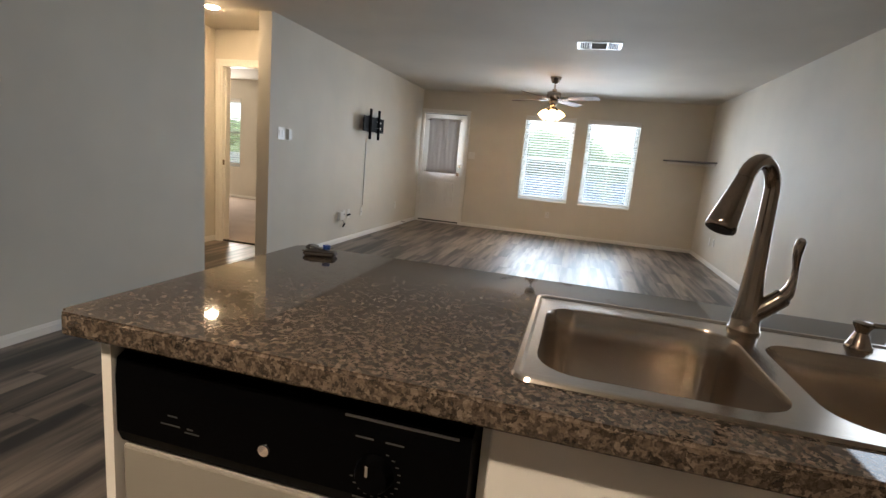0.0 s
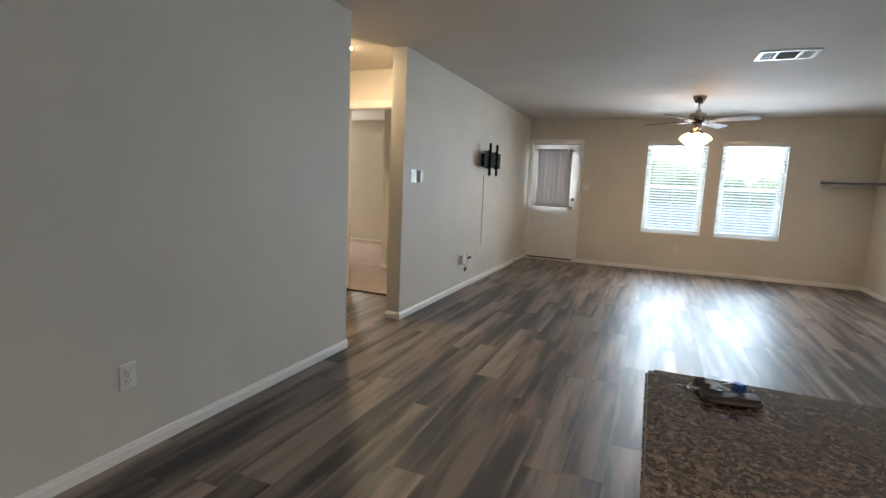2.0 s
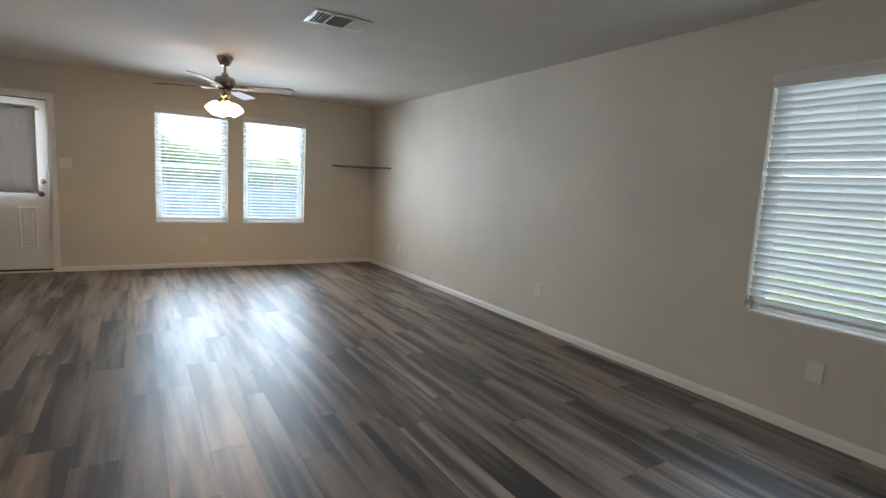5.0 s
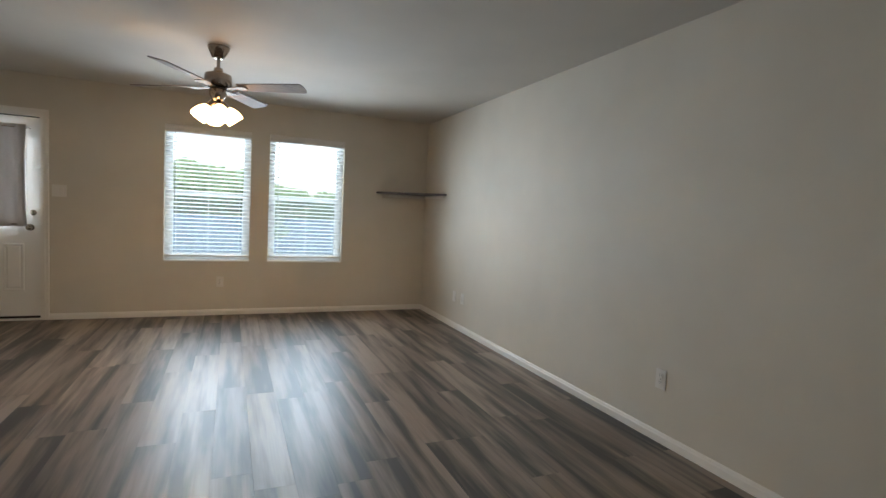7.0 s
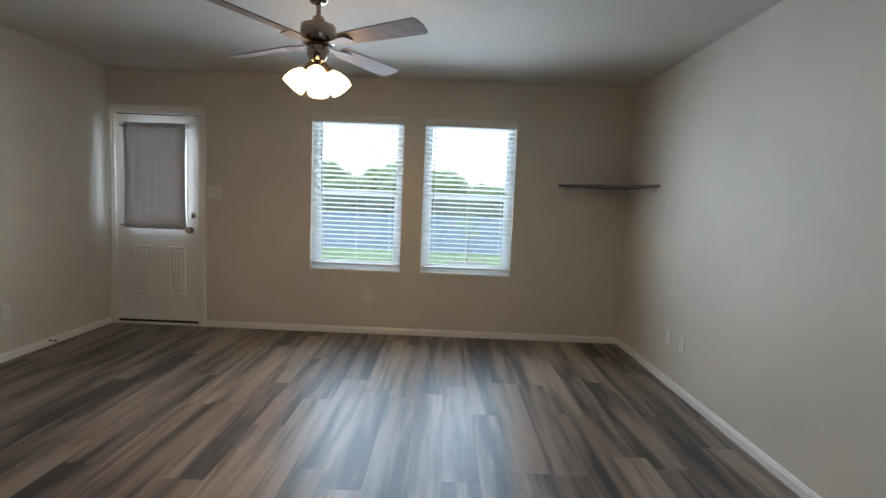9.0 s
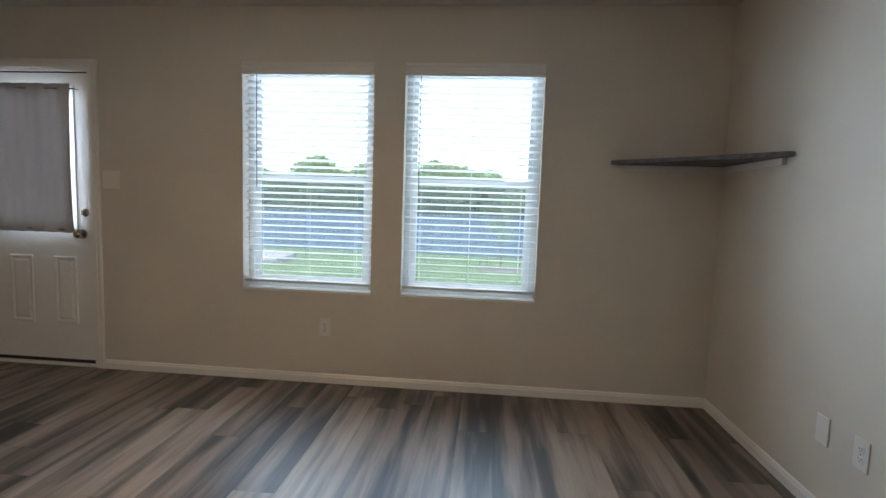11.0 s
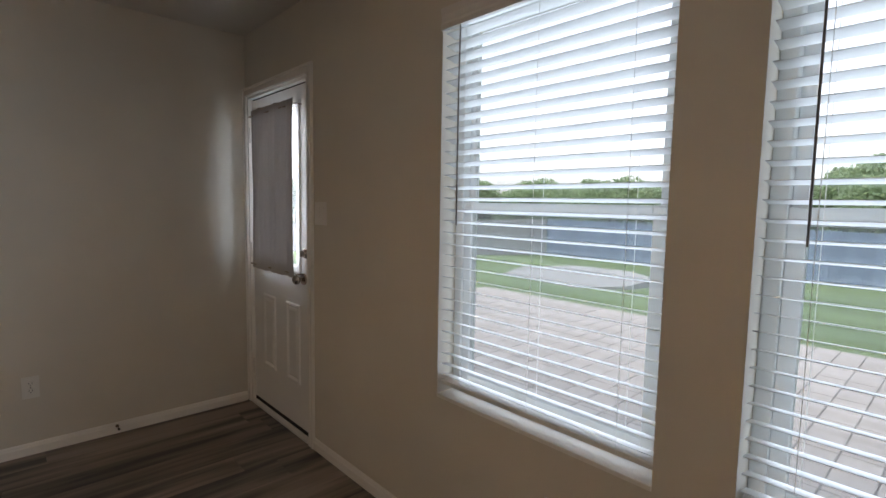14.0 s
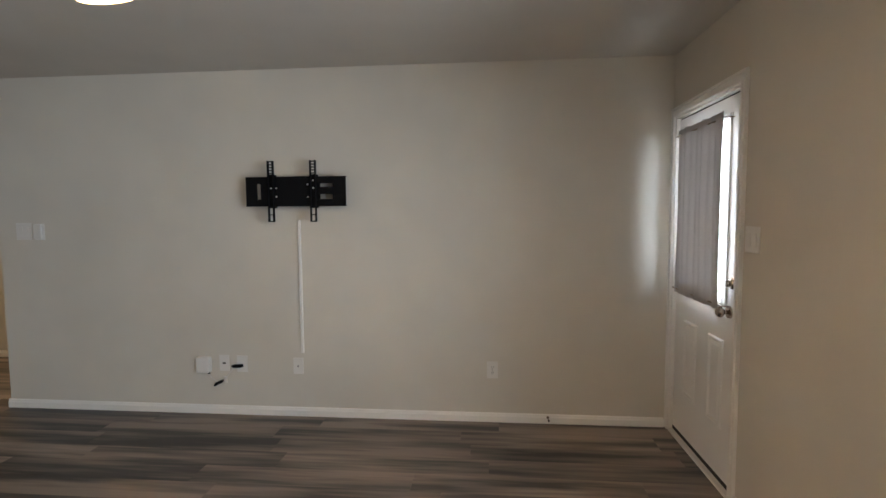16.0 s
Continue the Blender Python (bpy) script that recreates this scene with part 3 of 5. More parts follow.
# ---- back door ----
def back_door():
    x0, x1, z1 = DOOR[0], DOOR[1], DOOR[3]
    bm = bmesh.new()
    casing(bm, x0, x1, z1, YB, -1, CW, XL + 0.002)
    j = 0.016
    box(bm, x0, x0 + j, YB - 0.002, YB + WE, 0, z1)
    box(bm, x1 - j, x1, YB - 0.002, YB + WE, 0, z1)
    box(bm, x0 + j, x1 - j, YB - 0.002, YB + WE, z1 - j, z1)
    solid("door_frame_1", bm, WHITE, "white wooden casing and jamb of the back door", "door frame", "structure")
    solid("door_threshold", box_bm(x0 + j, x1 - j, YB - 0.012, YB + WE, 0.0, 0.018, bevel=0.005), PLASTIC, "pale metal threshold under the back door", "threshold", "structure")
    d = new("door_1")
    d.matrix_world = pose(0, YB + 0.02, 0)
    tagged(d, "white half-lite panel door, shut, with a curtain over its glass", "door", "", "structure")
    a0, a1, t = x0 + j + 0.004, x1 - j - 0.004, 0.044
    g = (-2.487, -1.958, 1.00, 1.900)           # glass opening
    bm = bmesh.new()
    box(bm, a0, g[0], 0, t, 0.042, z1 - j - 0.011)
    box(bm, g[1], a1, 0, t, 0.042, z1 - j - 0.011)
    box(bm, g[0], g[1], 0, t, g[3], z1 - j - 0.011)
    box(bm, g[0], g[1], 0, t, 0.042, g[2])
    slab = part("door_slab", bm, DOOR_WHITE, d)
    for px0, px1 in ((-2.450, -2.275), (-2.115, -1.945)):
        bm = bmesh.new()
        z0p, z1p = 0.30, 0.775
        rings = []
        for ins, h in ((0.0, 0.0), (0.005, 0.009), (0.014, 0.010), (0.026, 0.001), (0.042, 0.008)):
            rings.append([bm.verts.new(c) for c in ((px0 + ins, -h, z0p + ins), (px1 - ins, -h, z0p + ins), (px1 - ins, -h, z1p - ins), (px0 + ins, -h, z1p - ins))])
        for ra, rb in zip(rings, rings[1:]):
            for k in range(4):
                bm.faces.new((ra[k], ra[(k + 1) % 4], rb[(k + 1) % 4], rb[k]))
        bm.faces.new(rings[-1])
        part("door_panel", bm, DOOR_WHITE, d)
    bm = bmesh.new()
    for e in (0.0, 0.012):
        h = 0.012 - e * 0.4
        w = 0.034 - e
        box(bm, g[0] - w, g[0], -h, 0.0, g[2] - w, g[3] + w, 0.002)
        box(bm, g[1], g[1] + w, -h, 0.0, g[2] - w, g[3] + w, 0.002)
        box(bm, g[0], g[1], -h, 0.0, g[3], g[3] + w, 0.002)
        box(bm, g[0], g[1], -h, 0.0, g[2] - w, g[2], 0.002)
    part("lite_frame", bm, DOOR_WHITE, d)
    pane = part("pane", box_bm(g[0], g[1], 0.018, 0.024, g[2], g[3]), GLASS, d)
    pane.visible_shadow = False
    # the gap's shade over the slab, made as a dark strip
    part("top_gap_shade", box_bm(a0, a1, 0.008, t, z1 - j - 0.0105, z1 - j - 0.0005), RUBBER_AND_GAPS, d, "dark strip standing in for the shaded gap above the door")
    part("door_sweep", box_bm(a0, a1, -0.002, t, 0.019, 0.041), RUBBER_AND_GAPS, d, "black rubber door sweep")
    for z in (0.25, 1.05, 1.80):
        bm = bmesh.new()
        tube(bm, [(a0 - 0.004, -0.010, z - 0.05), (a0 - 0.004, -0.010, z + 0.05)], 0.007, 10)
        part("hinge", bm, PLASTIC, d)
    face = Matrix.Rotation(radians(90), 4, "X")
    knob = part("door_knob", lathe_bm([(0.0, 0.066), (0.016, 0.065), (0.026, 0.056), (0.028, 0.046), (0.022, 0.034), (0.012, 0.028), (0.011, 0.012), (0.031, 0.009), (0.033, 0.0)], 28, Matrix.Translation((-1.893, 0, 0.935)) @ face), NICKEL, d, "satin nickel door knob", True)
    part("deadbolt", lathe_bm([(0.0, 0.016), (0.022, 0.014), (0.028, 0.008), (0.030, 0.0)], 28, Matrix.Translation((-1.872, 0, 1.083)) @ face), NICKEL, d, "satin nickel deadbolt", True)
    bm = bmesh.new()
    box(bm, -1.878, -1.866, -0.034, -0.014, 1.066, 1.100, 0.004)
    part("thumb_turn", bm, NICKEL, d)
    return d


back_door()


def door_curtain():
    """A gathered cloth panel held by two slim rods, standing off the glass."""
    c = thing("door_curtain", (0, YB - 0.030, 0), "grey cloth panel gathered on two rods over the door's glass", "curtain")
    x0, x1, z0, z1 = -2.505, -1.911, 0.944, 1.938
    bm = bmesh.new()
    nx, nz = 96, 40
    sides = []
    for back in (0.0, 0.0016):
        grid = []
        for i in range(nx + 1):
            u = i / nx
            col = []
            for k in range(nz + 1):
                v = k / nz
                fold = 0.0022 * math.sin(u * 47 + 0.6 * math.sin(v * 3)) + 0.0045 * math.sin(u * 17 + v * 1.1) + 0.003 * noise.noise((u * 9, v * 3, 0))
                pinch = 1 - 0.55 * math.exp(-((v - 0.02) / 0.02) ** 2) - 0.55 * math.exp(-((v - 0.968) / 0.012) ** 2)
                waist = 0.008 * math.sin(math.pi * v)
                x = x0 + waist + (x1 - x0 - 2 * waist) * u
                z = z0 + (z1 - z0) * v + (0.002 * math.sin(u * 33) if k in (0, nz) else 0)
                col.append(bm.verts.new((x, fold * pinch + back, z)))
            grid.append(col)
        for i in range(nx):
            for k in range(nz):
                bm.faces.new((grid[i][k], grid[i + 1][k], grid[i + 1][k + 1], grid[i][k + 1]))
        sides.append(grid)
    p, q = sides
    for i in range(nx):
        for k in (0, nz):
            bm.faces.new((p[i][k], p[i + 1][k], q[i + 1][k], q[i][k]))
    for k in range(nz):
        for i in (0, nx):
            bm.faces.new((p[i][k], p[i][k + 1], q[i][k + 1], q[i][k]))
    part("cloth", bm, FABRIC, c, "", True)
    for z in (0.966, 1.906):
        bm = bmesh.new()
        tube(bm, [(x0 - 0.040, 0.006, z), (x1 + 0.024, 0.006, z)], 0.005, 10)
        for x in (x0 - 0.040, x1 + 0.024):
            tube(bm, [(x, 0.006, z), (x, 0.040, z)], 0.004, 8)
        part("curtain_rod", bm, NICKEL, c)


door_curtain()


# ---- ceiling things ----
def ceiling_fan():
    f = thing("ceiling_fan", (-0.174, 7.405, H), "brushed nickel ceiling fan with four lit glass shades", "ceiling fan")
    part("canopy", lathe_bm([(0.078, 0.0), (0.078, -0.012), (0.070, -0.030), (0.046, -0.082), (0.030, -0.090), (0.0, -0.090)], 40), NICKEL, f, "", True)
    part("downrod", lathe_bm([(0.0, -0.088), (0.013, -0.088), (0.013, -0.205), (0.0, -0.205)], 20), NICKEL, f, "", True)
    part("motor_housing", lathe_bm([(0.0, -0.188), (0.030, -0.190), (0.036, -0.215), (0.060, -0.222), (0.092, -0.236), (0.096, -0.252), (0.096, -0.312), (0.088, -0.326), (0.0, -0.326)], 40), NICKEL, f, "", True)
    part("flywheel", lathe_bm([(0.0, -0.327), (0.070, -0.327), (0.072, -0.340), (0.0, -0.340)], 32), BLACK, f, "", True)
    part("light_fitter", lathe_bm([(0.0, -0.341), (0.056, -0.341), (0.060, -0.352), (0.058, -0.392), (0.046, -0.408), (0.040, -0.430), (0.020, -0.446), (0.0, -0.448)], 36), NICKEL, f, "", True)
    for k in range(4):
        a = radians(90 * k + 60)
        arm = Matrix.Rotation(a, 4, "Z")
        bm = bmesh.new()
        outline = [(0.07, -0.022), (0.13, -0.026), (0.19, -0.050), (0.225, -0.046), (0.235, 0.0), (0.225, 0.046), (0.19, 0.050), (0.13, 0.026), (0.07, 0.022)]
        prism(bm, outline, -0.337, -0.332)
        bm.transform(arm)
        part("blade_iron", bm, IRON, f, "dark satin blade bracket")
        bm = bmesh.new()
        edge = []
        for s in range(13):
            x = 0.165 + 0.495 * s / 12
            edge.append((x, -(0.050 + 0.018 * (s / 12) ** 0.8)))
        edge += [(0.672, -0.060), (0.680, -0.035), (0.683, 0.0), (0.680, 0.035), (0.672, 0.060)]
        edge += [(x, -y) for x, y in reversed(edge[:13])]
        prism(bm, edge, -0.003, 0.004)
        bm.transform(arm @ Matrix.Translation((0, 0, -0.326)) @ Matrix.Rotation(radians(-13), 4, "X"))
        part("blade", bm, BLADE, f, "brown wood-grain fan blade")
        b = radians(90 * k + 11)
        tip = Matrix.Rotation(b, 4, "Z") @ Matrix.Translation((0.042, 0, -0.452)) @ Matrix.Rotation(radians(-38), 4, "Y")
        part("socket", lathe_bm([(0.0, 0.02), (0.020, 0.018), (0.024, -0.010), (0.026, -0.040), (0.0, -0.040)], 20, tip), NICKEL, f, "", True)
        bell = [(0.024, -0.034), (0.034, -0.044), (0.050, -0.070), (0.060, -0.100), (0.064, -0.128), (0.061, -0.150), (0.058, -0.150), (0.060, -0.128), (0.056, -0.100), (0.046, -0.072), (0.030, -0.047), (0.020, -0.036)]
        part("shade", lathe_bm(bell, 28, tip), SHADE_GLOW, f, "lit frosted glass bell shade", True)
        part("bulb", lathe_bm([(0.0, -0.036), (0.012, -0.040), (0.016, -0.060), (0.027, -0.086), (0.028, -0.104), (0.018, -0.122), (0.0, -0.126)], 20, tip), BULB_LIT, f, "", True)
    for x, y, l in ((0.030, -0.028, 0.115), (-0.030, 0.020, 0.14)):
        bm = bmesh.new()
        tube(bm, [(x, y, -0.43), (x, y, -0.43 - l)], 0.0012, 6)
        lathe(bm, [(0.0, 0.0), (0.004, -0.004), (0.005, -0.016), (0.0, -0.022)], 10, Matrix.Translation((x, y, -0.43 - l)))
        part("pull_chain", bm, CHROME, f)
    for ob in f.children:
        if not ob.name.startswith(("canopy", "downrod")):
            ob.location.z = 0.032


ceiling_fan()


def ceiling_vent():
    v = thing("ceiling_vent", (0.320, 5.535, H), "white metal three-way ceiling air register", "vent")
    a, b = 0.210, 0.148
    bm = bmesh.new()
    for x0, x1, y0, y1 in ((-a, a, -b, -b + 0.032), (-a, a, b - 0.032, b), (-a, -a + 0.032, -b + 0.032, b - 0.032), (a - 0.032, a, -b + 0.032, b - 0.032)):
        box(bm, x0, x1, y0, y1, -0.008, -0.0005, 0.002)
    part("frame", bm, PLASTIC, v)
    # dark sheet stands in for the shade up in the duct
    part("duct_shade", box_bm(-a + 0.03, a - 0.03, -b + 0.03, b - 0.03, -0.0012, -0.0004), DARK_GREY, v)
    for x in (-0.078, 0.078):
        part("divider", box_bm(x - 0.006, x + 0.006, -b + 0.032, b - 0.032, -0.010, -0.002), PLASTIC, v)
    lo = -b + 0.036
    hi = b - 0.036
    n = 9
    for k in range(n):
        y = lo + (hi - lo) * (k + 0.5) / n
        bm = bmesh.new()
        box(bm, -0.070, 0.070, -0.009, 0.009, -0.0006, 0.0006)
        bm.transform(Matrix.Translation((0, y, -0.008)) @ Matrix.Rotation(radians(38), 4, "X"))
        part("louver", bm, PLASTIC, v)
    for side in (-1, 1):
        for k in range(4):
            x = side * (0.094 + 0.023 * k)
            bm = bmesh.new()
            box(bm, -0.008, 0.008, lo, hi, -0.0006, 0.0006)
            bm.transform(Matrix.Translation((x, 0, -0.008)) @ Matrix.Rotation(radians(side * 66), 4, "Y"))
            part("louver", bm, PLASTIC, v)


ceiling_vent()

def downlight(x, y, label, lens, deep=False):
    dl = thing("recessed_downlight", (x, y, H), label, "ceiling light", "recessed downlights")
    # deep dark ring, added to keep the beam off the upper walls
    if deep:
        part("trim_ring", lathe_bm([(0.064, -0.001), (0.064, -0.070), (0.070, -0.070), (0.084, -0.001), (0.064, -0.001)], 36), DARK_GREY, dl, "", True)
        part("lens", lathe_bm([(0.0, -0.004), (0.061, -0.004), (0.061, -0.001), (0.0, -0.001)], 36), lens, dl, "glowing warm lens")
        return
    part("trim_ring", lathe_bm([(0.062, -0.001), (0.064, -0.006), (0.078, -0.006), (0.084, -0.001), (0.062, -0.001)], 36), PLASTIC, dl, "", True)
    part("lens", lathe_bm([(0.0, -0.022), (0.030, -0.019), (0.052, -0.011), (0.061, -0.002), (0.061, -0.001), (0.0, -0.001)], 36), lens, dl, "glowing warm lens")


downlight(-3.24, 4.46, "lit round recessed downlight in the hall ceiling", DOWNLIGHT_GLOW)
# unseen kitchen downlight, added to light the counter front and near wall
downlight(-0.30, -0.20, "unseen lit recessed downlight assumed in the kitchen ceiling", UNSEEN_KITCHEN_LENS, True)


# ---- wall plates ----
def plate(name, at, turn, w, h, kind, label, category):
    """A wall plate whose front looks along its own -y."""
    p = thing(name, at, label, category, "wall plates", turn)
    bm = bmesh.new()
    box(bm, -w / 2, w / 2, -0.006, 0, -h / 2, h / 2, 0.0025)
    part("cover", bm, PLASTIC, p)
    face = Matrix.Rotation(radians(90), 4, "X")
    if kind == "outlet":
        for z in (-0.0195, 0.0195):
            bm = bmesh.new()
            box(bm, -0.0165, 0.0165, -0.0082, -0.004, z - 0.0145, z + 0.0145, 0.003)
            r = part("receptacle", bm, PLASTIC, p)
            bm = bmesh.new()
            for x in (-0.0065, 0.0065):
                box(bm, x - 0.0012, x + 0.0012, -0.0086, -0.008, z - 0.001, z + 0.008)
            lathe(bm, [(0.0, 0.0088), (0.0024, 0.0086), (0.0024, 0.008), (0.0, 0.008)], 8, Matrix.Translation((0, 0, z - 0.007)) @ face)
            part("slots", bm, RUBBER_AND_GAPS, r)
        part("screw", lathe_bm([(0.0, 0.0075), (0.003, 0.007), (0.0032, 0.005)], 10, face), NICKEL, p)
    elif kind == "switch":
        n = max(1, round((w - 0.03) / 0.046))
        for k in range(n):
            x = (k - (n - 1) / 2) * 0.046
            bm = bmesh.new()
            box(bm, x - 0.0165, x + 0.0165, -0.0085, -0.004, -0.033, 0.033, 0.002)
            bm.transform(Matrix.Rotation(radians(2), 4, "X"))
            part("rocker", bm, PLASTIC, p)
    elif kind == "cable":
        part("jack", lathe_bm([(0.0, 0.012), (0.0045, 0.012), (0.0045, 0.005), (0.006, 0.005)], 12, face), BLACK, p)
    elif kind == "slot":
        part("opening", box_bm(-0.012, 0.012, -0.0075, -0.005, -0.006, 0.006), RUBBER_AND_GAPS, p)
    return p


OUT = "white duplex outlet plate low on the greige wall"
plate("outlet", (-0.163, YB, 0.380), 0, 0.075, 0.118, "outlet", OUT, "outlet")
plate("outlet", (XL, 8.20, 0.366), 90, 0.075, 0.118, "outlet", OUT, "outlet")
plate("outlet", (XL + 0.02, 1.960, 0.376), 90, 0.075, 0.118, "outlet", OUT, "outlet")
plate("outlet", (XR, 5.340, 0.375), -90, 0.075, 0.118, "outlet", OUT, "outlet")
plate("outlet", (XR, 3.063, 0.386), -90, 0.085, 0.118, "blank", "white blank cover plate under the side window", "wall plate")
plate("outlet", (XR, 8.084, 0.361), -90, 0.075, 0.118, "outlet", OUT, "outlet")
plate("wall_plate", (XR, 8.297, 0.357), -90, 0.075, 0.118, "blank", "white blank cover plate low on the wall", "wall plate")
plate("light_switch", (-1.656, YB, 1.314), 0, 0.122, 0.120, "switch", "white two-gang rocker switch beside the back door", "light switch")
plate("light_switch", (XL, 4.762, 1.332), 90, 0.122, 0.124, "switch", "white two-gang switch plate by the hall opening", "light switch")
plate("cable_plate", (XL, 6.822, 0.365), 90, 0.075, 0.118, "cable", "white cable jack plate under the cord cover", "wall plate")
plate("cable_plate", (XL, 6.270, 0.375), 90, 0.075, 0.118, "slot", "white media plate with a dark opening", "wall plate")
plate("cable_plate", (XL, 6.405, 0.372), 90, 0.080, 0.120, "blank", "white cover plate with a black plug", "wall plate")

th = thing("thermostat", (XL, 4.890, 1.328), "small white wall thermostat with raised body", "thermostat", "", 90)
part("base_plate", box_bm(-0.036, 0.036, -0.006, 0, -0.060, 0.060, bevel=0.002), PLASTIC, th)
part("body", box_bm(-0.030, 0.030, -0.030, -0.006, -0.054, 0.054, bevel=0.005), PLASTIC, th)

ad = thing("power_adapter", (XL, 6.127, 0.367), "boxy white adapter plugged into the wall", "adapter", "", 90)
part("body", box_bm(-0.048, 0.048, -0.052, -0.002, -0.055, 0.055, bevel=0.006), PLASTIC, ad)
part("plug_end", tube_bm([(0.03, -0.03, -0.052), (0.045, -0.034, -0.062)], 0.008, 8), BLACK, ad)


def loose_cable():
    c = thing("loose_cable", (XL, 6.25, 0.26), "thin white cable with black connector hanging at the wall", "cable", "", 90)
    pts = [(-0.085, -0.034, 0.048), (-0.06, -0.036, 0.015), (-0.03, -0.030, -0.012), (0.0, -0.022, -0.024), (0.03, -0.022, 0.0), (0.07, -0.024, 0.05), (0.10, -0.028, 0.085)]
    part("wire", tube_bm(pts, 0.0028, 8), PLASTIC, c, "", True)
    part("connector", tube_bm([(-0.045, -0.030, -0.045), (-0.030, -0.030, -0.030), (0.006, -0.026, -0.014), (0.020, -0.026, -0.004)], [0.008, 0.011, 0.011, 0.006], 10), BLACK, c, "black plug end")
    part("connector", tube_bm([(0.085, -0.020, 0.098), (0.10, -0.026, 0.100), (0.155, -0.026, 0.103), (0.170, -0.020, 0.104)], [0.007, 0.012, 0.013, 0.009], 10), BLACK, c, "black plug end")
    part("clip", box_bm(0.018, 0.040, -0.012, -0.001, -0.03, 0.02, bevel=0.002), PLASTIC, c)


loose_cable()
cc = thing("cord_cover", (XL, 6.858, 0.46), "slim white cord channel below the TV mount", "cord cover", "", 90)
part("channel", box_bm(-0.011, 0.011, -0.014, 0, 0.0, 0.945, bevel=0.004), WHITE, cc)
ds = thing("door_stop", (XL + 0.013, 8.577, 0.045), "small metal door stop on the baseboard", "door stop", "", 90)
part("base", lathe_bm([(0.0, 0.010), (0.008, 0.009), (0.010, 0.0)], 12, Matrix.Rotation(radians(90), 4, "X")), NICKEL, ds)
part("stem", tube_bm([(0, -0.008, 0), (0, -0.045, -0.002)], 0.004, 8), NICKEL, ds)
part("tip", tube_bm([(0, -0.045, -0.002), (0, -0.056, -0.002)], 0.0065, 10), RUBBER_AND_GAPS, ds)


def tv_mount():
    m = thing("tv_wall_mount", (XL, 6.876, 1.598), "black steel TV wall mount with two slotted arms", "TV mount", "", 90)
    d = -0.105
    bm = bmesh.new()
    # plate with slots: one tall, two wide
    xs = [-0.348, -0.268, -0.244, 0.172, 0.256, 0.348]
    zs = [-0.100, -0.052, -0.020, 0.008, 0.030, 0.052, 0.100]
    holes = {(1, 1), (1, 2), (1, 3), (1, 4)}
    wide = {(3, 1), (3, 4)}
    for i in range(5):
        for k in range(6):
            if (i, k) in holes or (i, k) in wide:
                continue
            box(bm, xs[i], xs[i + 1], d, d + 0.004, zs[k], zs[k + 1])
    bmesh.ops.remove_doubles(bm, verts=bm.verts, dist=1e-5)
    for z, s in ((0.100, -1), (-0.100, 1)):
        z0, z1 = sorted((z, z + s * 0.004))
        box(bm, -0.348, 0.348, d, d + 0.022, z0, z1)
    part("face_plate", bm, BLACK, m)
    part("wall_plate", box_bm(-0.15, 0.13, -0.006, 0.0, -0.09, 0.09, bevel=0.002), BLACK, m)
    for z in (0.045, -0.045):
        bm = bmesh.new()
        box(bm, -0.16, 0.10, -0.060, -0.040, z - 0.02, z + 0.02, 0.003)
        box(bm, -0.17, -0.14, -0.060, -0.004, z - 0.022, z + 0.022, 0.003)
        box(bm, 0.07, 0.10, d + 0.004, -0.040, z - 0.022, z + 0.022, 0.003)
        part("swing_arm", bm, BLACK, m)
    for x in (-0.165, 0.128):
        bm = bmesh.new()
        for x0, x1 in ((x - 0.020, x - 0.014), (x + 0.014, x + 0.020)):
            box(bm, x0, x1, d - 0.026, d - 0.002, -0.205, 0.205)
        box(bm, x - 0.014, x + 0.014, d - 0.006, d - 0.002, -0.110, 0.115)
        for k in range(5):
            z = 0.118 + k * 0.0195
            box(bm, x - 0.014, x + 0.014, d - 0.006, d - 0.002, z, z + 0.008)
        for z in (-0.205, -0.160, -0.112):
            box(bm, x - 0.014, x + 0.014, d - 0.006, d - 0.002, z, z + 0.007)
        part("bracket_arm", bm, BLACK, m)
        bm = bmesh.new()
        box(bm, x - 0.028, x + 0.028, d - 0.010, d + 0.02, 0.098, 0.112, 0.003)
        box(bm, x - 0.028, x + 0.028, d - 0.010, d + 0.02, -0.112, -0.098, 0.003)
        part("hook", bm, BLACK, m)
    face = Matrix.Rotation(radians(90), 4, "X")
    for x, z in ((-0.165, 0.022), (-0.128, 0.022), (-0.128, -0.035), (0.090, 0.045), (0.128, 0.072), (0.128, 0.022), (0.092, -0.038)):
        part("bolt", lathe_bm([(0.0, 0.012), (0.006, 0.011), (0.008, 0.006), (0.008, 0.0)], 12, Matrix.Translation((x, d - 0.002, z)) @ face), CHROME, m, "bright bolt head", True)


tv_mount()


def corner_shelf():
    s = thing("corner_shelf", (XR, YB, 1.500), "grey-stained triangular wooden corner shelf on pale cleats", "shelf")
    bm = bmesh.new()
    prism(bm, [(0, 0), (-0.640, 0), (-0.672, -0.010), (-0.674, -0.040), (-0.335, -0.360), (-0.040, -0.712), (-0.008, -0.712), (0, -0.68)], 0.0, 0.022)
    bmesh.ops.bevel(bm, geom=[e for e in bm.edges], offset=0.003, segments=1, affect="EDGES")
    part("board", bm, GREY_WOOD, s)
    part("cleat", box_bm(-0.595, -0.022, -0.020, -0.001, -0.036, -0.001, bevel=0.002), CABINET, s, "pale wooden cleat")
    part("cleat", box_bm(-0.020, -0.001, -0.630, -0.001, -0.036, -0.001, bevel=0.002), CABINET, s, "pale wooden cleat")


corner_shelf()

# ---- kitchen counter ----
CX0, CX1, CY0, CY1, CZ = -0.563, 2.290, 0.850, 1.648, 0.918
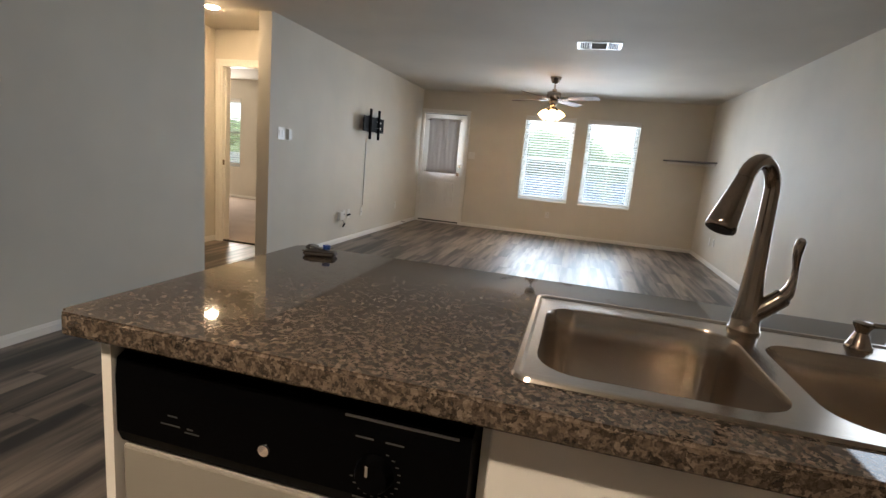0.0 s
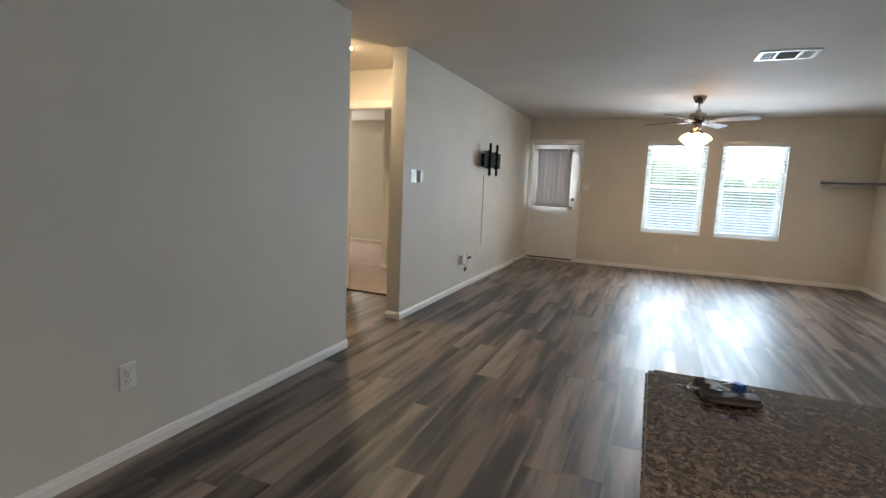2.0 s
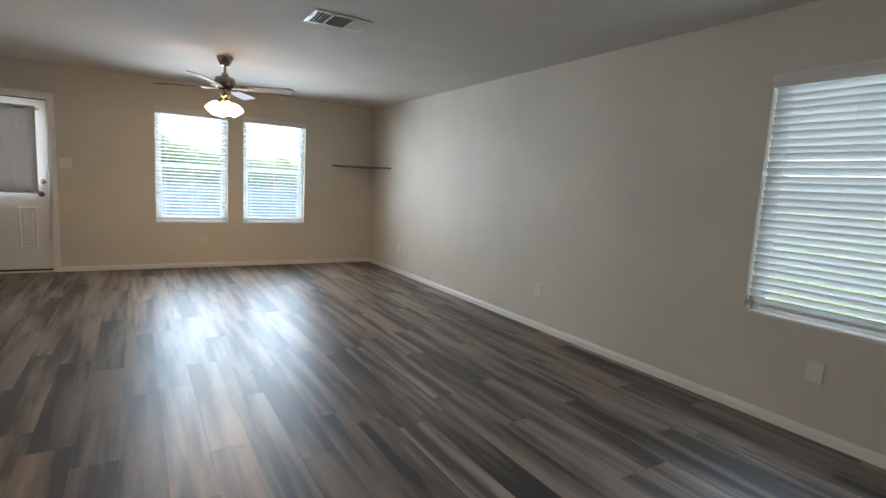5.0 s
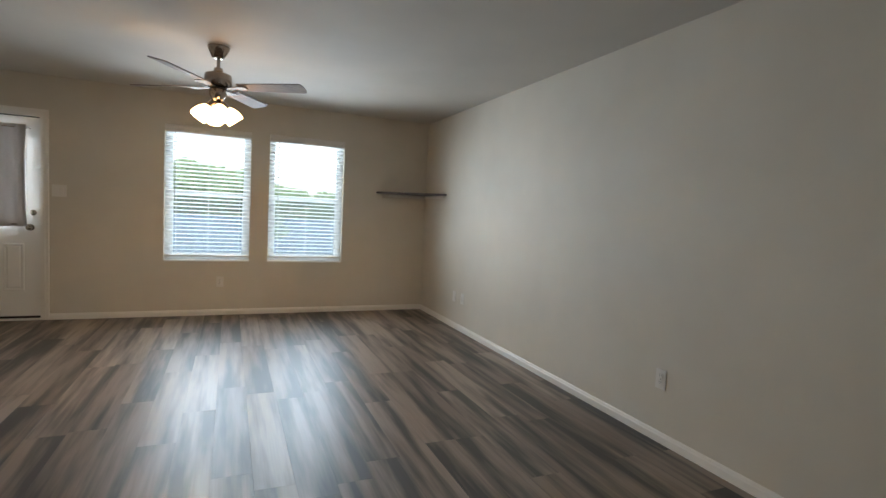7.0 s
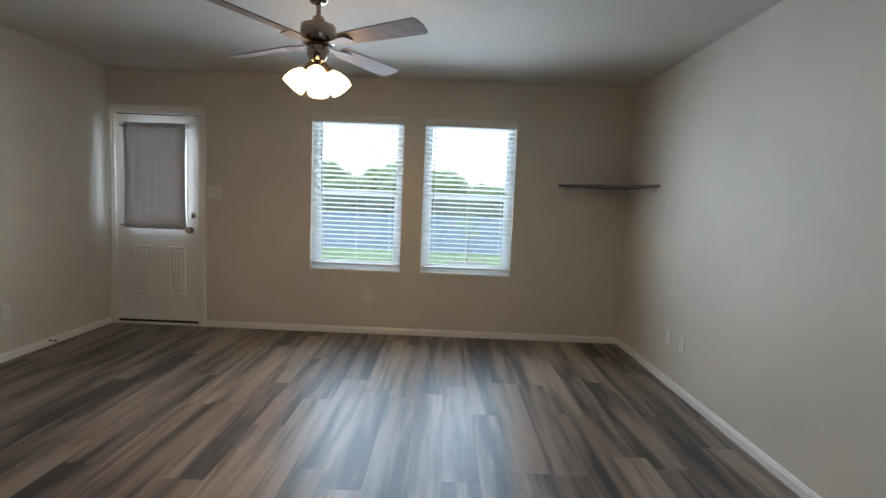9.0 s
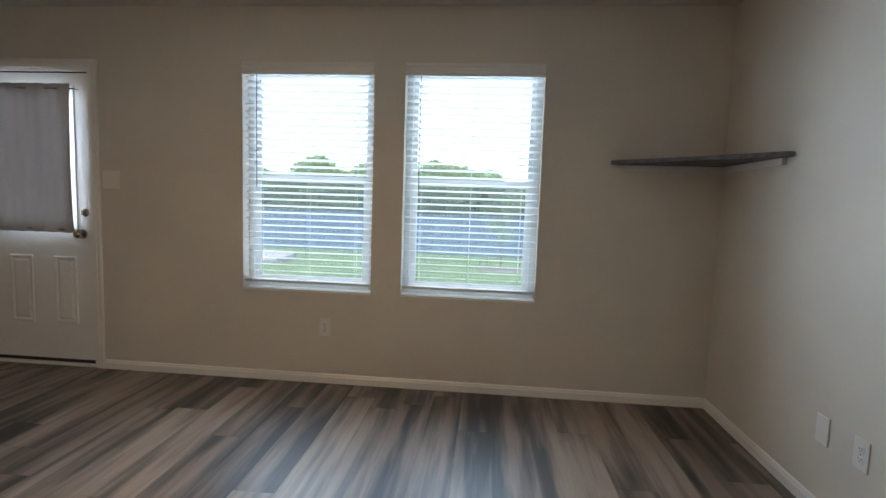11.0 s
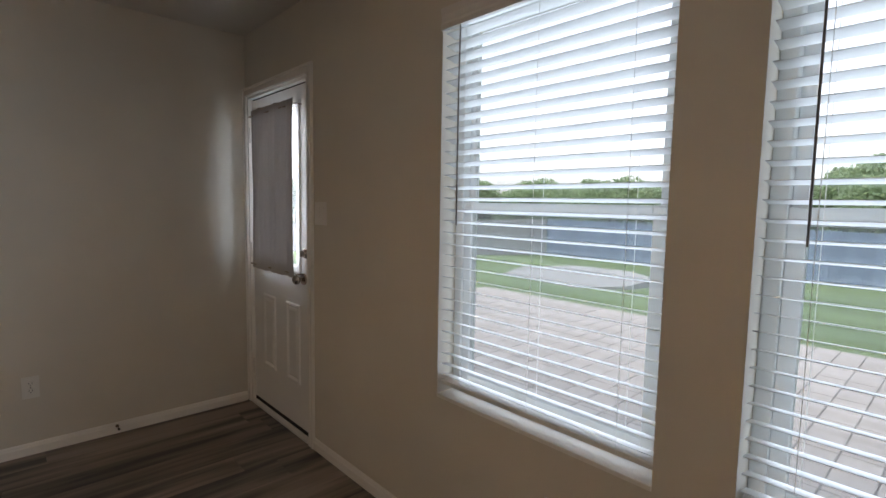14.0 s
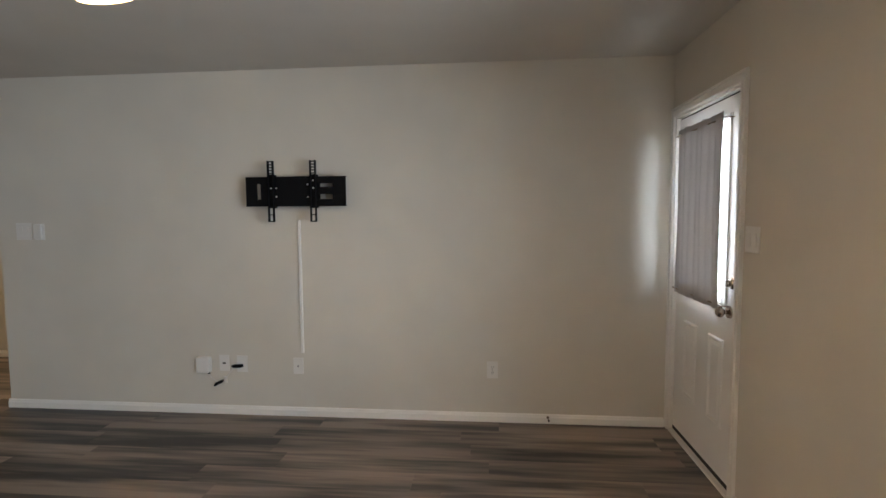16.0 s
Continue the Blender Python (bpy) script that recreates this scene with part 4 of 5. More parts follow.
SX0, SX1, SY0, SY1 = 0.224, 1.042, 0.934, 1.460
BOWLS = [(0.257, 0.643, 0.982, 1.374), (0.682, 1.008, 0.982, 1.345)]


def rounded_rect(x0, x1, y0, y1, r, n=6):
    pts = []
    for cx, cy, a in ((x1 - r, y1 - r, 0), (x0 + r, y1 - r, 90), (x0 + r, y0 + r, 180), (x1 - r, y0 + r, 270)):
        for k in range(n + 1):
            t = radians(a + 90 * k / n)
            pts.append((cx + r * math.cos(t), cy + r * math.sin(t)))
    return pts


def bridge(bm, rings, close=True):
    for a, b in zip(rings, rings[1:]):
        n = len(a)
        for k in range(n):
            bm.faces.new((a[k], a[(k + 1) % n], b[(k + 1) % n], b[k]))


def countertop():
    bm = bmesh.new()
    xs = [CX0, SX0 + 0.02, SX1 - 0.02, CX1]
    ys = [CY0, SY0 + 0.02, SY1 - 0.02, CY1]
    grid = {}
    for zi, z in enumerate((CZ - 0.042, CZ)):
        for i, x in enumerate(xs):
            for j, y in enumerate(ys):
                grid[i, j, zi] = bm.verts.new((x, y, z))
    for i in range(3):
        for j in range(3):
            if (i, j) == (1, 1):
                continue
            for zi in (0, 1):
                bm.faces.new([grid[i, j, zi], grid[i + 1, j, zi], grid[i + 1, j + 1, zi], grid[i, j + 1, zi]])
    ring = [(0, 0), (1, 0), (2, 0), (3, 0), (3, 1), (3, 2), (3, 3), (2, 3), (1, 3), (0, 3), (0, 2), (0, 1)]
    for k in range(12):
        a, b = ring[k], ring[(k + 1) % 12]
        bm.faces.new([grid[*a, 0], grid[*b, 0], grid[*b, 1], grid[*a, 1]])
    ring = [(1, 1), (2, 1), (2, 2), (1, 2)]
    for k in range(4):
        a, b = ring[k], ring[(k + 1) % 4]
        bm.faces.new([grid[*a, 0], grid[*b, 0], grid[*b, 1], grid[*a, 1]])
    bmesh.ops.recalc_face_normals(bm, faces=bm.faces)
    def rim(e):
        return all(abs(v.co.x - CX0) < 1e-4 for v in e.verts) or all(abs(v.co.y - CY0) < 1e-4 for v in e.verts) or all(abs(v.co.y - CY1) < 1e-4 for v in e.verts)
    corners = [e for e in bm.edges if abs(e.verts[0].co.z - e.verts[1].co.z) > 0.02 and all(abs(v.co.x - CX0) < 1e-4 for v in e.verts) and all(min(abs(v.co.y - CY0), abs(v.co.y - CY1)) < 1e-4 for v in e.verts)]
    bmesh.ops.bevel(bm, geom=corners, offset=0.016, segments=5, affect="EDGES")
    edges = [e for e in bm.edges if rim(e) and len(e.link_faces) == 2 and abs(e.link_faces[0].normal.dot(e.link_faces[1].normal)) < 0.5]
    bmesh.ops.bevel(bm, geom=edges, offset=0.005, segments=3, affect="EDGES")
    return solid("countertop", bm, STONE, "speckled brown granite-look countertop of the peninsula", "countertop", smooth=True)


countertop()


def sink():
    s = thing("kitchen_sink", (0, 0, CZ), "brushed stainless double-bowl drop-in sink", "sink")
    n = 6
    bm = bmesh.new()
    outer = rounded_rect(SX0, SX1, SY0, SY1, 0.030, n)
    rim0 = [bm.verts.new((x, y, 0.0008)) for x, y in outer]
    rim1 = [bm.verts.new((x, y, 0.006)) for x, y in rounded_rect(SX0 + 0.004, SX1 - 0.004, SY0 + 0.004, SY1 - 0.004, 0.028, n)]
    rim2 = [bm.verts.new((x, y, 0.006)) for x, y in rounded_rect(SX0 + 0.012, SX1 - 0.012, SY0 + 0.012, SY1 - 0.012, 0.022, n)]
    rim3 = [bm.verts.new((x, y, 0.0025)) for x, y in rounded_rect(SX0 + 0.017, SX1 - 0.017, SY0 + 0.017, SY1 - 0.017, 0.018, n)]
    bridge(bm, [rim0, rim1, rim2, rim3])
    loops = []
    for x0, x1, y0, y1 in BOWLS:
        loops.append([bm.verts.new((x, y, 0.0025)) for x, y in rounded_rect(x0, x1, y0, y1, 0.075, n)])
    es = []
    for lp in [rim3] + loops:
        for k in range(len(lp)):
            a, b = lp[k], lp[(k + 1) % len(lp)]
            es.append(bm.edges.get((a, b)) or bm.edges.new((a, b)))
    bmesh.ops.triangle_fill(bm, edges=es, use_beauty=True)
    inside = []
    for f in list(bm.faces):
        if len(f.verts) == 3:
            c = f.calc_center_median()
            for lp in loops:
                if all(v in lp for v in f.verts):
                    inside.append(f)
                    break
    bmesh.ops.delete(bm, geom=inside, context="FACES_ONLY")
    part("deck", bm, STEEL, s, "", False)
    for x0, x1, y0, y1 in BOWLS:
        bm = bmesh.new()
        rings = []
        for ins, z, r in ((0.0, 0.0025, 0.075), (0.003, -0.004, 0.073), (0.008, -0.080, 0.070), (0.013, -0.160, 0.066), (0.024, -0.180, 0.058), (0.050, -0.188, 0.040)):
            rings.append([bm.verts.new((x, y, z)) for x, y in rounded_rect(x0 + ins, x1 - ins, y0 + ins, y1 - ins, r, n)])
        bridge(bm, rings)
        bm.faces.new(rings[-1])
        bowl = part("bowl", bm, STEEL, s, "", True)
        cx, cy = (x0 + x1) / 2, (y0 + y1) / 2 + 0.02
        part("drain", lathe_bm([(0.0, -0.186), (0.030, -0.186), (0.036, -0.184), (0.046, -0.184), (0.050, -0.1875)], 28, Matrix.Translation((cx, cy, 0))), CHROME, bowl, "round chrome drain", True)


sink()


def faucet():
    f = thing("kitchen_faucet", (0.680, 1.411, CZ + 0.003), "brushed nickel high-arc pull-down kitchen faucet", "faucet")
    part("base", lathe_bm([(0.033, 0.0), (0.033, 0.005), (0.030, 0.008), (0.028, 0.030), (0.0255, 0.060), (0.0235, 0.085), (0.0, 0.086)], 32), NICKEL, f, "", True)
    out = Vector((math.cos(radians(223)), math.sin(radians(223)), 0))
    pts, rad = [(0, 0, 0.08), (0, 0, 0.14), (0, 0, 0.21), (0, 0, 0.305)], [0.0240, 0.0195, 0.0168, 0.0152]
    for k in range(1, 13):
        a = radians(13.2 * k)
        pts.append(tuple(out * (0.054 * (1 - math.cos(a))) + Vector((0, 0, 0.305 + 0.060 * math.sin(a)))))
        rad.append(0.0150 + 0.0015 * max(0, k - 6) / 6)
    part("spout", tube_bm(pts, rad, 24), NICKEL, f, "", True)
    e = Vector(pts[-1])
    d = (e - Vector(pts[-2])).normalized()
    part("spray_head", tube_bm([e - d * 0.004, e + d * 0.003, e + d * 0.030, e + d * 0.066, e + d * 0.098, e + d * 0.110, e + d * 0.113], [0.0155, 0.0166, 0.0195, 0.0245, 0.0285, 0.0295, 0.0275], 28), NICKEL, f, "", True)
    part("spray_face", tube_bm([e + d * 0.111, e + d * 0.115], 0.023, 20), RUBBER_AND_GAPS, f)
    part("handle_stub", tube_bm([(0.008, -0.002, 0.040), (0.036, -0.006, 0.066), (0.058, -0.008, 0.088)], [0.021, 0.0205, 0.020], 20), NICKEL, f, "", True)
    # gap under the lever drawn as a dark ring, its shade in the colour
    part("handle_gap", tube_bm([(0.057, -0.008, 0.087), (0.060, -0.008, 0.090)], 0.0175, 20), RUBBER_AND_GAPS, f, "dark ring standing in for the shaded handle gap")
    part("lever", tube_bm([(0.059, -0.008, 0.089), (0.064, -0.009, 0.098), (0.068, -0.010, 0.112), (0.070, -0.011, 0.132), (0.069, -0.012, 0.154), (0.066, -0.013, 0.178), (0.066, -0.014, 0.200), (0.068, -0.015, 0.213), (0.069, -0.015, 0.218)], [0.0195, 0.0185, 0.0145, 0.0100, 0.0088, 0.0115, 0.0145, 0.0130, 0.0060], 20, 0.72), NICKEL, f, "", True)


faucet()


def soap_pump():
    p = thing("soap_dispenser", (0.900, 1.416, CZ + 0.003), "short brushed nickel soap dispenser beside the faucet", "soap dispenser")
    part("base", lathe_bm([(0.025, 0.0), (0.025, 0.004), (0.022, 0.008), (0.016, 0.024), (0.0125, 0.034), (0.0, 0.035)], 24), NICKEL, p, "", True)
    part("pump_head", lathe_bm([(0.011, 0.033), (0.013, 0.040), (0.0185, 0.050), (0.0185, 0.055), (0.014, 0.058), (0.0, 0.059)], 24), NICKEL, p, "", True)
    part("nozzle", tube_bm([(0.0, 0.0, 0.050), (0.030, -0.014, 0.056), (0.048, -0.022, 0.052), (0.054, -0.025, 0.042)], [0.007, 0.0055, 0.0045, 0.004], 12), NICKEL, p, "", True)


soap_pump()


def base_cabinet(x0, x1):
    c = thing("base_cabinet", ((x0 + x1) / 2, 0.93, 0), "white painted kitchen base cabinet under the counter", "cabinet")
    w = (x1 - x0) / 2
    bm = bmesh.new()
    z1 = CZ - 0.042
    zb = z1 - 0.23
    box(bm, -w, w, 0.0, 0.018, 0.10, z1)
    box(bm, -w, -w + 0.018, 0.018, 0.55, 0.0, zb)
    box(bm, w - 0.018, w, 0.018, 0.55, 0.0, zb)
    box(bm, -w + 0.018, w - 0.018, 0.54, 0.55, 0.0, zb)
    box(bm, -w + 0.018, w - 0.018, 0.060, 0.075, 0.0, 0.10)
    part("body", bm, CABINET, c)
    for a, b in ((-w + 0.015, -0.004), (0.004, w - 0.015)):
        bm = bmesh.new()
        za, zc = 0.125, z1 - 0.175
        box(bm, a, b, -0.018, 0.0, za, zc, 0.003)
        for q in ((a + 0.0, a + 0.055, za, zc), (b - 0.055, b, za, zc), (a + 0.055, b - 0.055, za, za + 0.055), (a + 0.055, b - 0.055, zc - 0.055, zc)):
            box(bm, q[0] + 0.001, q[1] - 0.001, -0.024, -0.018, q[2] + 0.001, q[3] - 0.001, 0.002)
        part("door", bm, CABINET, c)
    part("drawer_front", box_bm(-w + 0.015, w - 0.015, -0.020, 0.0, z1 - 0.150, z1 - 0.020, bevel=0.003), CABINET, c)
    return c


base_cabinet(0.195, 1.105)
base_cabinet(1.110, 1.70)
base_cabinet(1.705, 2.285)


def dishwasher():
    d = thing("dishwasher", (-0.145, 0.90, 0), "dishwasher with black control panel and grey steel door", "dishwasher")
    x0, x1 = -0.318, 0.333
    z1 = CZ - 0.054
    bm = bmesh.new()
    prof = [(0.0, z1), (0.0, z1 - 0.018), (-0.016, z1 - 0.026), (-0.020, z1 - 0.060), (-0.020, z1 - 0.165), (-0.010, z1 - 0.190), (0.05, z1 - 0.190), (0.05, z1)]
    a = [bm.verts.new((x0, y, z)) for y, z in prof]
    b = [bm.verts.new((x1, y, z)) for y, z in prof]
    for k in range(len(prof)):
        j = (k + 1) % len(prof)
        bm.faces.new((a[k], a[j], b[j], b[k]))
    bm.faces.new(list(reversed(a)))
    bm.faces.new(b)
    cp = part("control_panel", bm, BLACK_GLOSS, d, "black plastic control panel")
    face = Matrix.Rotation(radians(90), 4, "X")
    part("badge", lathe_bm([(0.0, 0.004), (0.010, 0.0035), (0.011, 0.0)], 24, Matrix.Translation((-0.012, -0.020, 0.735)) @ face), CHROME, cp, "small round silver badge", True)
    part("dial", lathe_bm([(0.0, 0.018), (0.026, 0.017), (0.030, 0.010), (0.032, 0.0)], 36, Matrix.Translation((0.185, -0.020, 0.745)) @ face), BLACK_GLOSS, cp, "round black cycle dial", True)
    bm = bmesh.new()
    for k in range(14):
        t = radians(200 + k * 17)
        x, z = 0.185 + 0.041 * math.cos(t), 0.745 + 0.041 * math.sin(t)
        box(bm, x - 0.0025, x + 0.0025, -0.0208, -0.0198, z - 0.0009, z + 0.0009)
    tagged(part("dial_ticks", bm, DARK_GREY, cp), kind="stuff")
    part("dial_pointer", box_bm(0.176, 0.180, -0.0386, -0.0378, 0.748, 0.766), GREY_STEEL, cp)
    for x, z, l in ((-0.205, 0.752, 0.02), (-0.165, 0.735, 0.012), (-0.22, 0.735, 0.04), (0.15, 0.80, 0.03), (0.20, 0.80, 0.03), (0.15, 0.695, 0.08), (-0.17, 0.728, 0.03)):
        part("printed_mark", box_bm(x, x + l, -0.0208, -0.0198, z, z + 0.0025), DARK_GREY, cp)
    part("latch_strip", box_bm(0.13, x1 - 0.02, -0.0192, -0.0172, z1 - 0.034, z1 - 0.030), DARK_GREY, cp)
    part("door", box_bm(x0 + 0.004, x1 - 0.004, -0.014, 0.03, 0.115, z1 - 0.196, bevel=0.006), GREY_STEEL, d, "grey steel lower door")
    part("tub", box_bm(x0 + 0.004, x1 - 0.004, 0.055, 0.56, 0.02, z1 - 0.01), BLACK, d)
    part("toe_kick", box_bm(x0 + 0.004, x1 - 0.004, 0.035, 0.050, 0.0, 0.11), BLACK, d)


dishwasher()
ep = bmesh.new()
box(ep, -0.488, -0.467, 0.876, 1.450, 0.0, CZ - 0.042)
solid("end_panel", ep, CABINET, "white end panel beside the dishwasher", "cabinet panel")
bp = bmesh.new()
box(bp, -0.467, 2.290, 1.486, 1.550, 0.0, CZ - 0.042)
solid("peninsula_back_wall", bp, WALL, "greige half wall behind the cabinets", "half wall", "structure")


def key_bundle():
    k = thing("key_bundle", (-0.432, 1.562, CZ), "bunch of keys with black leather case and blue key head", "keys", "", 12)
    bm = bmesh.new()
    prism(bm, rounded_rect(-0.046, 0.052, -0.050, -0.010, 0.010, 4), 0.001, 0.015)
    bmesh.ops.bevel(bm, geom=bm.edges[:], offset=0.004, segments=2, affect="EDGES")
    part("fob", bm, LEATHER, k, "black leather key case", True)
    part("case_trim", box_bm(-0.038, 0.044, -0.0515, -0.0495, 0.005, 0.010, bevel=0.0008), KEY_METAL, k, "brass-brown metal trim")
    bm = bmesh.new()
    ring = [(0.017 * math.cos(radians(a)) - 0.040, 0.017 * math.sin(radians(a)) + 0.008, 0.012 + 0.008 * math.cos(radians(a))) for a in range(0, 361, 15)]
    tube(bm, ring, 0.0015, 6)
    part("split_ring", bm, CHROME, k, "", True)
    part("round_tag", lathe_bm([(0.0, 0.0), (0.016, 0.0), (0.017, 0.0015), (0.016, 0.003), (0.0, 0.003)], 24, Matrix.Translation((-0.034, 0.002, 0.018)) @ Matrix.Rotation(radians(14), 4, "X")), LEATHER, k, "round black tag", True)
    for a, z, x, y, metal in ((-4, 0.019, -0.020, -0.020, CHROME), (-32, 0.023, -0.022, -0.006, CHROME), (40, 0.017, -0.012, 0.002, KEY_METAL), (150, 0.004, -0.030, 0.006, KEY_METAL)):
        bm = bmesh.new()
        prism(bm, rounded_rect(-0.012, 0.012, -0.012, 0.012, 0.010, 4), 0, 0.0022)
        prism(bm, [(0.010, -0.004), (0.046, -0.004), (0.050, 0.0), (0.046, 0.004), (0.042, 0.002), (0.036, 0.004), (0.031, 0.002), (0.026, 0.004), (0.010, 0.004)], 0.0002, 0.0020)
        bm.transform(Matrix.Translation((x, y, z)) @ Matrix.Rotation(radians(a), 4, "Z") @ Matrix.Rotation(radians(6), 4, "Y"))
        part("key", bm, metal, k)
    bm = bmesh.new()
    prism(bm, rounded_rect(0.008, 0.029, -0.030, -0.008, 0.009, 5), 0.018, 0.032)
    bmesh.ops.bevel(bm, geom=bm.edges[:], offset=0.005, segments=2, affect="EDGES")
    part("blue_key_head", bm, BLUE, k, "rounded blue plastic key head", True)


key_bundle()


# ---- outside ----
def ground_z(y):
    return GZ - 0.03 if y < 15.4 else max(-1.12, GZ - 0.03 - (y - 15.4) * 0.067)


def ground():
    bm = bmesh.new()
    ys = [-400, -60, -3.0, 9.0, 12, 15.4] + [15.4 + 1.9 * k for k in range(1, 8)] + [32, 45, 80, 200, 900]
    xs = [-900, -200, -60] + [-30 + 4 * k for k in range(16)] + [60, 200, 900]
    grid = []
    for x in xs:
        grid.append([bm.verts.new((x, y, ground_z(y) + (0.05 * noise.noise((x * 0.3, y * 0.3, 0)) if 15 < y < 30 and abs(x) < 32 else 0))) for y in ys])
    for i in range(len(xs) - 1):
        for j in range(len(ys) - 1):
            bm.faces.new((grid[i][j], grid[i + 1][j], grid[i + 1][j + 1], grid[i][j + 1]))
    return solid("ground", bm, GRASS, "mown green lawn falling gently to the fence", "lawn", "structure", True)


ground()
solid("patio_bed", box_bm(-5.70, 1.53, YB + WE + 0.01, 15.10, GZ - 0.20, GZ - 0.012), SAND, "sand bed under the patio pavers", "patio", "structure")
pad_bm = bmesh.new()
prism(pad_bm, [(-7.3, 17.4), (-5.0, 17.1), (-4.4, 18.2), (-4.5, 19.8), (-5.6, 20.6), (-7.2, 20.5), (-7.9, 19.0)], -0.85, -0.33)
solid("concrete_pad", pad_bm, CONCRETE, "pale concrete pad on the lawn", "concrete pad", "structure")


def fence_run(x0, y0, x1, y1, zb, zt, label, boards):
    f = thing("wooden_fence", (0, 0, 0), label, "fence", "yard fence")
    L = math.hypot(x1 - x0, y1 - y0)
    ux, uy = (x1 - x0) / L, (y1 - y0) / L
    turn = math.atan2(uy, ux)
    bm = bmesh.new()
    verts, faces = [], []
    n = int(L / 0.145)
    m = Matrix.Translation((x0, y0, 0)) @ Matrix.Rotation(turn, 4, "Z")
    for k in range(n):
        a = k * 0.145
        b = a + 0.139
        zz = zt + random.uniform(-0.015, 0.015)
        off = random.uniform(-0.004, 0.004)
        s = len(verts)
        for z in (zb, zz - 0.03):
            verts += [m @ Vector(p) for p in ((a, off, z), (b, off, z), (b, off + 0.018, z), (a, off + 0.018, z))]
        verts += [m @ Vector(p) for p in ((a + 0.03, off, zz), (b - 0.03, off, zz), (b - 0.03, off + 0.018, zz), (a + 0.03, off + 0.018, zz))]
        for q in (0, 4):
            for j in range(4):
                faces.append((s + q + j, s + q + (j + 1) % 4, s + q + 4 + (j + 1) % 4, s + q + 4 + j))
        faces += [(s + 8, s + 9, s + 10, s + 11), (s + 3, s + 2, s + 1, s)]
    bm.free()
    me = bpy.data.meshes.new("boards")
    me.from_pydata([tuple(v) for v in verts], [], faces)
    me.materials.append(boards)
    ob = new("boards", me)
    ob.parent = f
    tagged(ob, kind="stuff")
    for z in (zb + 0.3, (zb + zt) / 2, zt - 0.25):
        bm = box_bm(0, L, 0.020, 0.058, z, z + 0.085)
        bm.transform(m)
        part("rail", bm, boards, f)
    for k in range(int(L / 2.4) + 1):
        bm = box_bm(k * 2.4, k * 2.4 + 0.09, 0.058, 0.148, zb, zt - 0.1)
        bm.transform(m)
        part("post", bm, boards, f)


fence_run(-14.0, 28.6, 24.0, 28.6, -1.14, 0.70, "blue-grey weathered board fence along the back of the yard", FENCE)
fence_run(-14.0, 11.0, -14.0, 28.6, -1.10, 0.70, "grey weathered board fence along the side of the yard", GREY_FENCE)


def leaves(count, centres, spread, size, seed):
    rng = np.random.default_rng(seed)
    verts, faces = [], []
    for c, r in centres:
        k = int(count * r * r / sum(q * q for _, q in centres))
        d = rng.normal(size=(k, 3))
        d /= np.linalg.norm(d, axis=1)[:, None]
        rad = r * (0.55 + 0.5 * rng.random(k) ** 0.7)
        pos = np.array(c) + d * rad[:, None] * np.array([1, 1, 0.8])
        for p in pos:
            a = rng.normal(size=3)
            a /= np.linalg.norm(a)
            b = np.cross(a, rng.normal(size=3))
            b /= np.linalg.norm(b)
            s = size * (0.6 + 0.8 * rng.random())
            i = len(verts)
            verts += [tuple(p - a * s), tuple(p + b * s * 0.5), tuple(p + a * s), tuple(p - b * s * 0.5)]
            faces.append((i, i + 1, i + 2, i + 3))
    return verts, faces


def tree_meshes(height, width, seed, count, leaf):
    rng = random.Random(seed)
    bm = bmesh.new()
    tube(bm, [(0, 0, -0.2), (0.05, 0.02, height * 0.2), (0.02, 0.1, height * 0.42), (0.1, 0.05, height * 0.75)], [height * 0.030, height * 0.022, height * 0.016, height * 0.005], 8)
    centres = []
    for k in range(11):
        a = k * 2.4 + rng.uniform(-0.4, 0.4)
        z = height * (0.16 + 0.74 * k / 11)
        r = width * 0.5 * (0.55 + 0.45 * math.sin(math.pi * (k + 2) / 13)) * rng.uniform(0.45, 0.85)
        tip = (r * math.cos(a), r * math.sin(a), z + height * 0.08)
        tube(bm, [(0.03, 0.05, z * 0.78), (tip[0] * 0.5, tip[1] * 0.5, z * 0.92), tip], [height * 0.010, height * 0.006, height * 0.002], 6)
        centres.append((tip, width * rng.uniform(0.15, 0.24)))
    centres.append(((0, 0, height * 0.86), width * 0.20))
    trunk = mesh_of("trunk", bm, BARK, True)
    v, f = leaves(count, centres, 1, leaf, seed)
    crown = bpy.data.meshes.new("crown")
    crown.from_pydata(v, [], f)
    crown.materials.append(LEAF)
    return trunk, crown


TREE_HEIGHTS = (9.0, 8.0, 10.5)
KINDS = [tree_meshes(9.0, 9.0, 3, 9000, 0.21), tree_meshes(8.0, 10.0, 7, 9000, 0.21), tree_meshes(10.5, 8.5, 11, 9000, 0.21)]


def tree(x, y, z, kind, scale, turn):
    t = thing("tree", (x, y, z), "broad leafy green tree behind the board fence", "tree", "trees behind the fence", turn)
    t.scale = (scale, scale, scale)
    for nm, me in zip(("trunk", "crown"), KINDS[kind]):
        ob = new(nm, me)
        ob.parent = t


rng = random.Random(5)
for k in range(52):
    x = -62 + k * 1.9 + rng.uniform(-0.9, 0.9)
    tree(x, 32.5 + rng.uniform(-0.8, 3.5), -1.15, k % 3, rng.uniform(3.3, 4.5) * (0.78 if x > 3 else 1.0) / TREE_HEIGHTS[k % 3], rng.uniform(0, 360))
for k in range(22):
    x = -90 + k * 6.4 + rng.uniform(-2, 2)
    tree(x, 56 + rng.uniform(-6, 10), -1.15, (k + 1) % 3, rng.uniform(4.0, 5.6) * (0.8 if x > 8 else 1.0) / TREE_HEIGHTS[(k + 1) % 3], rng.uniform(0, 360))

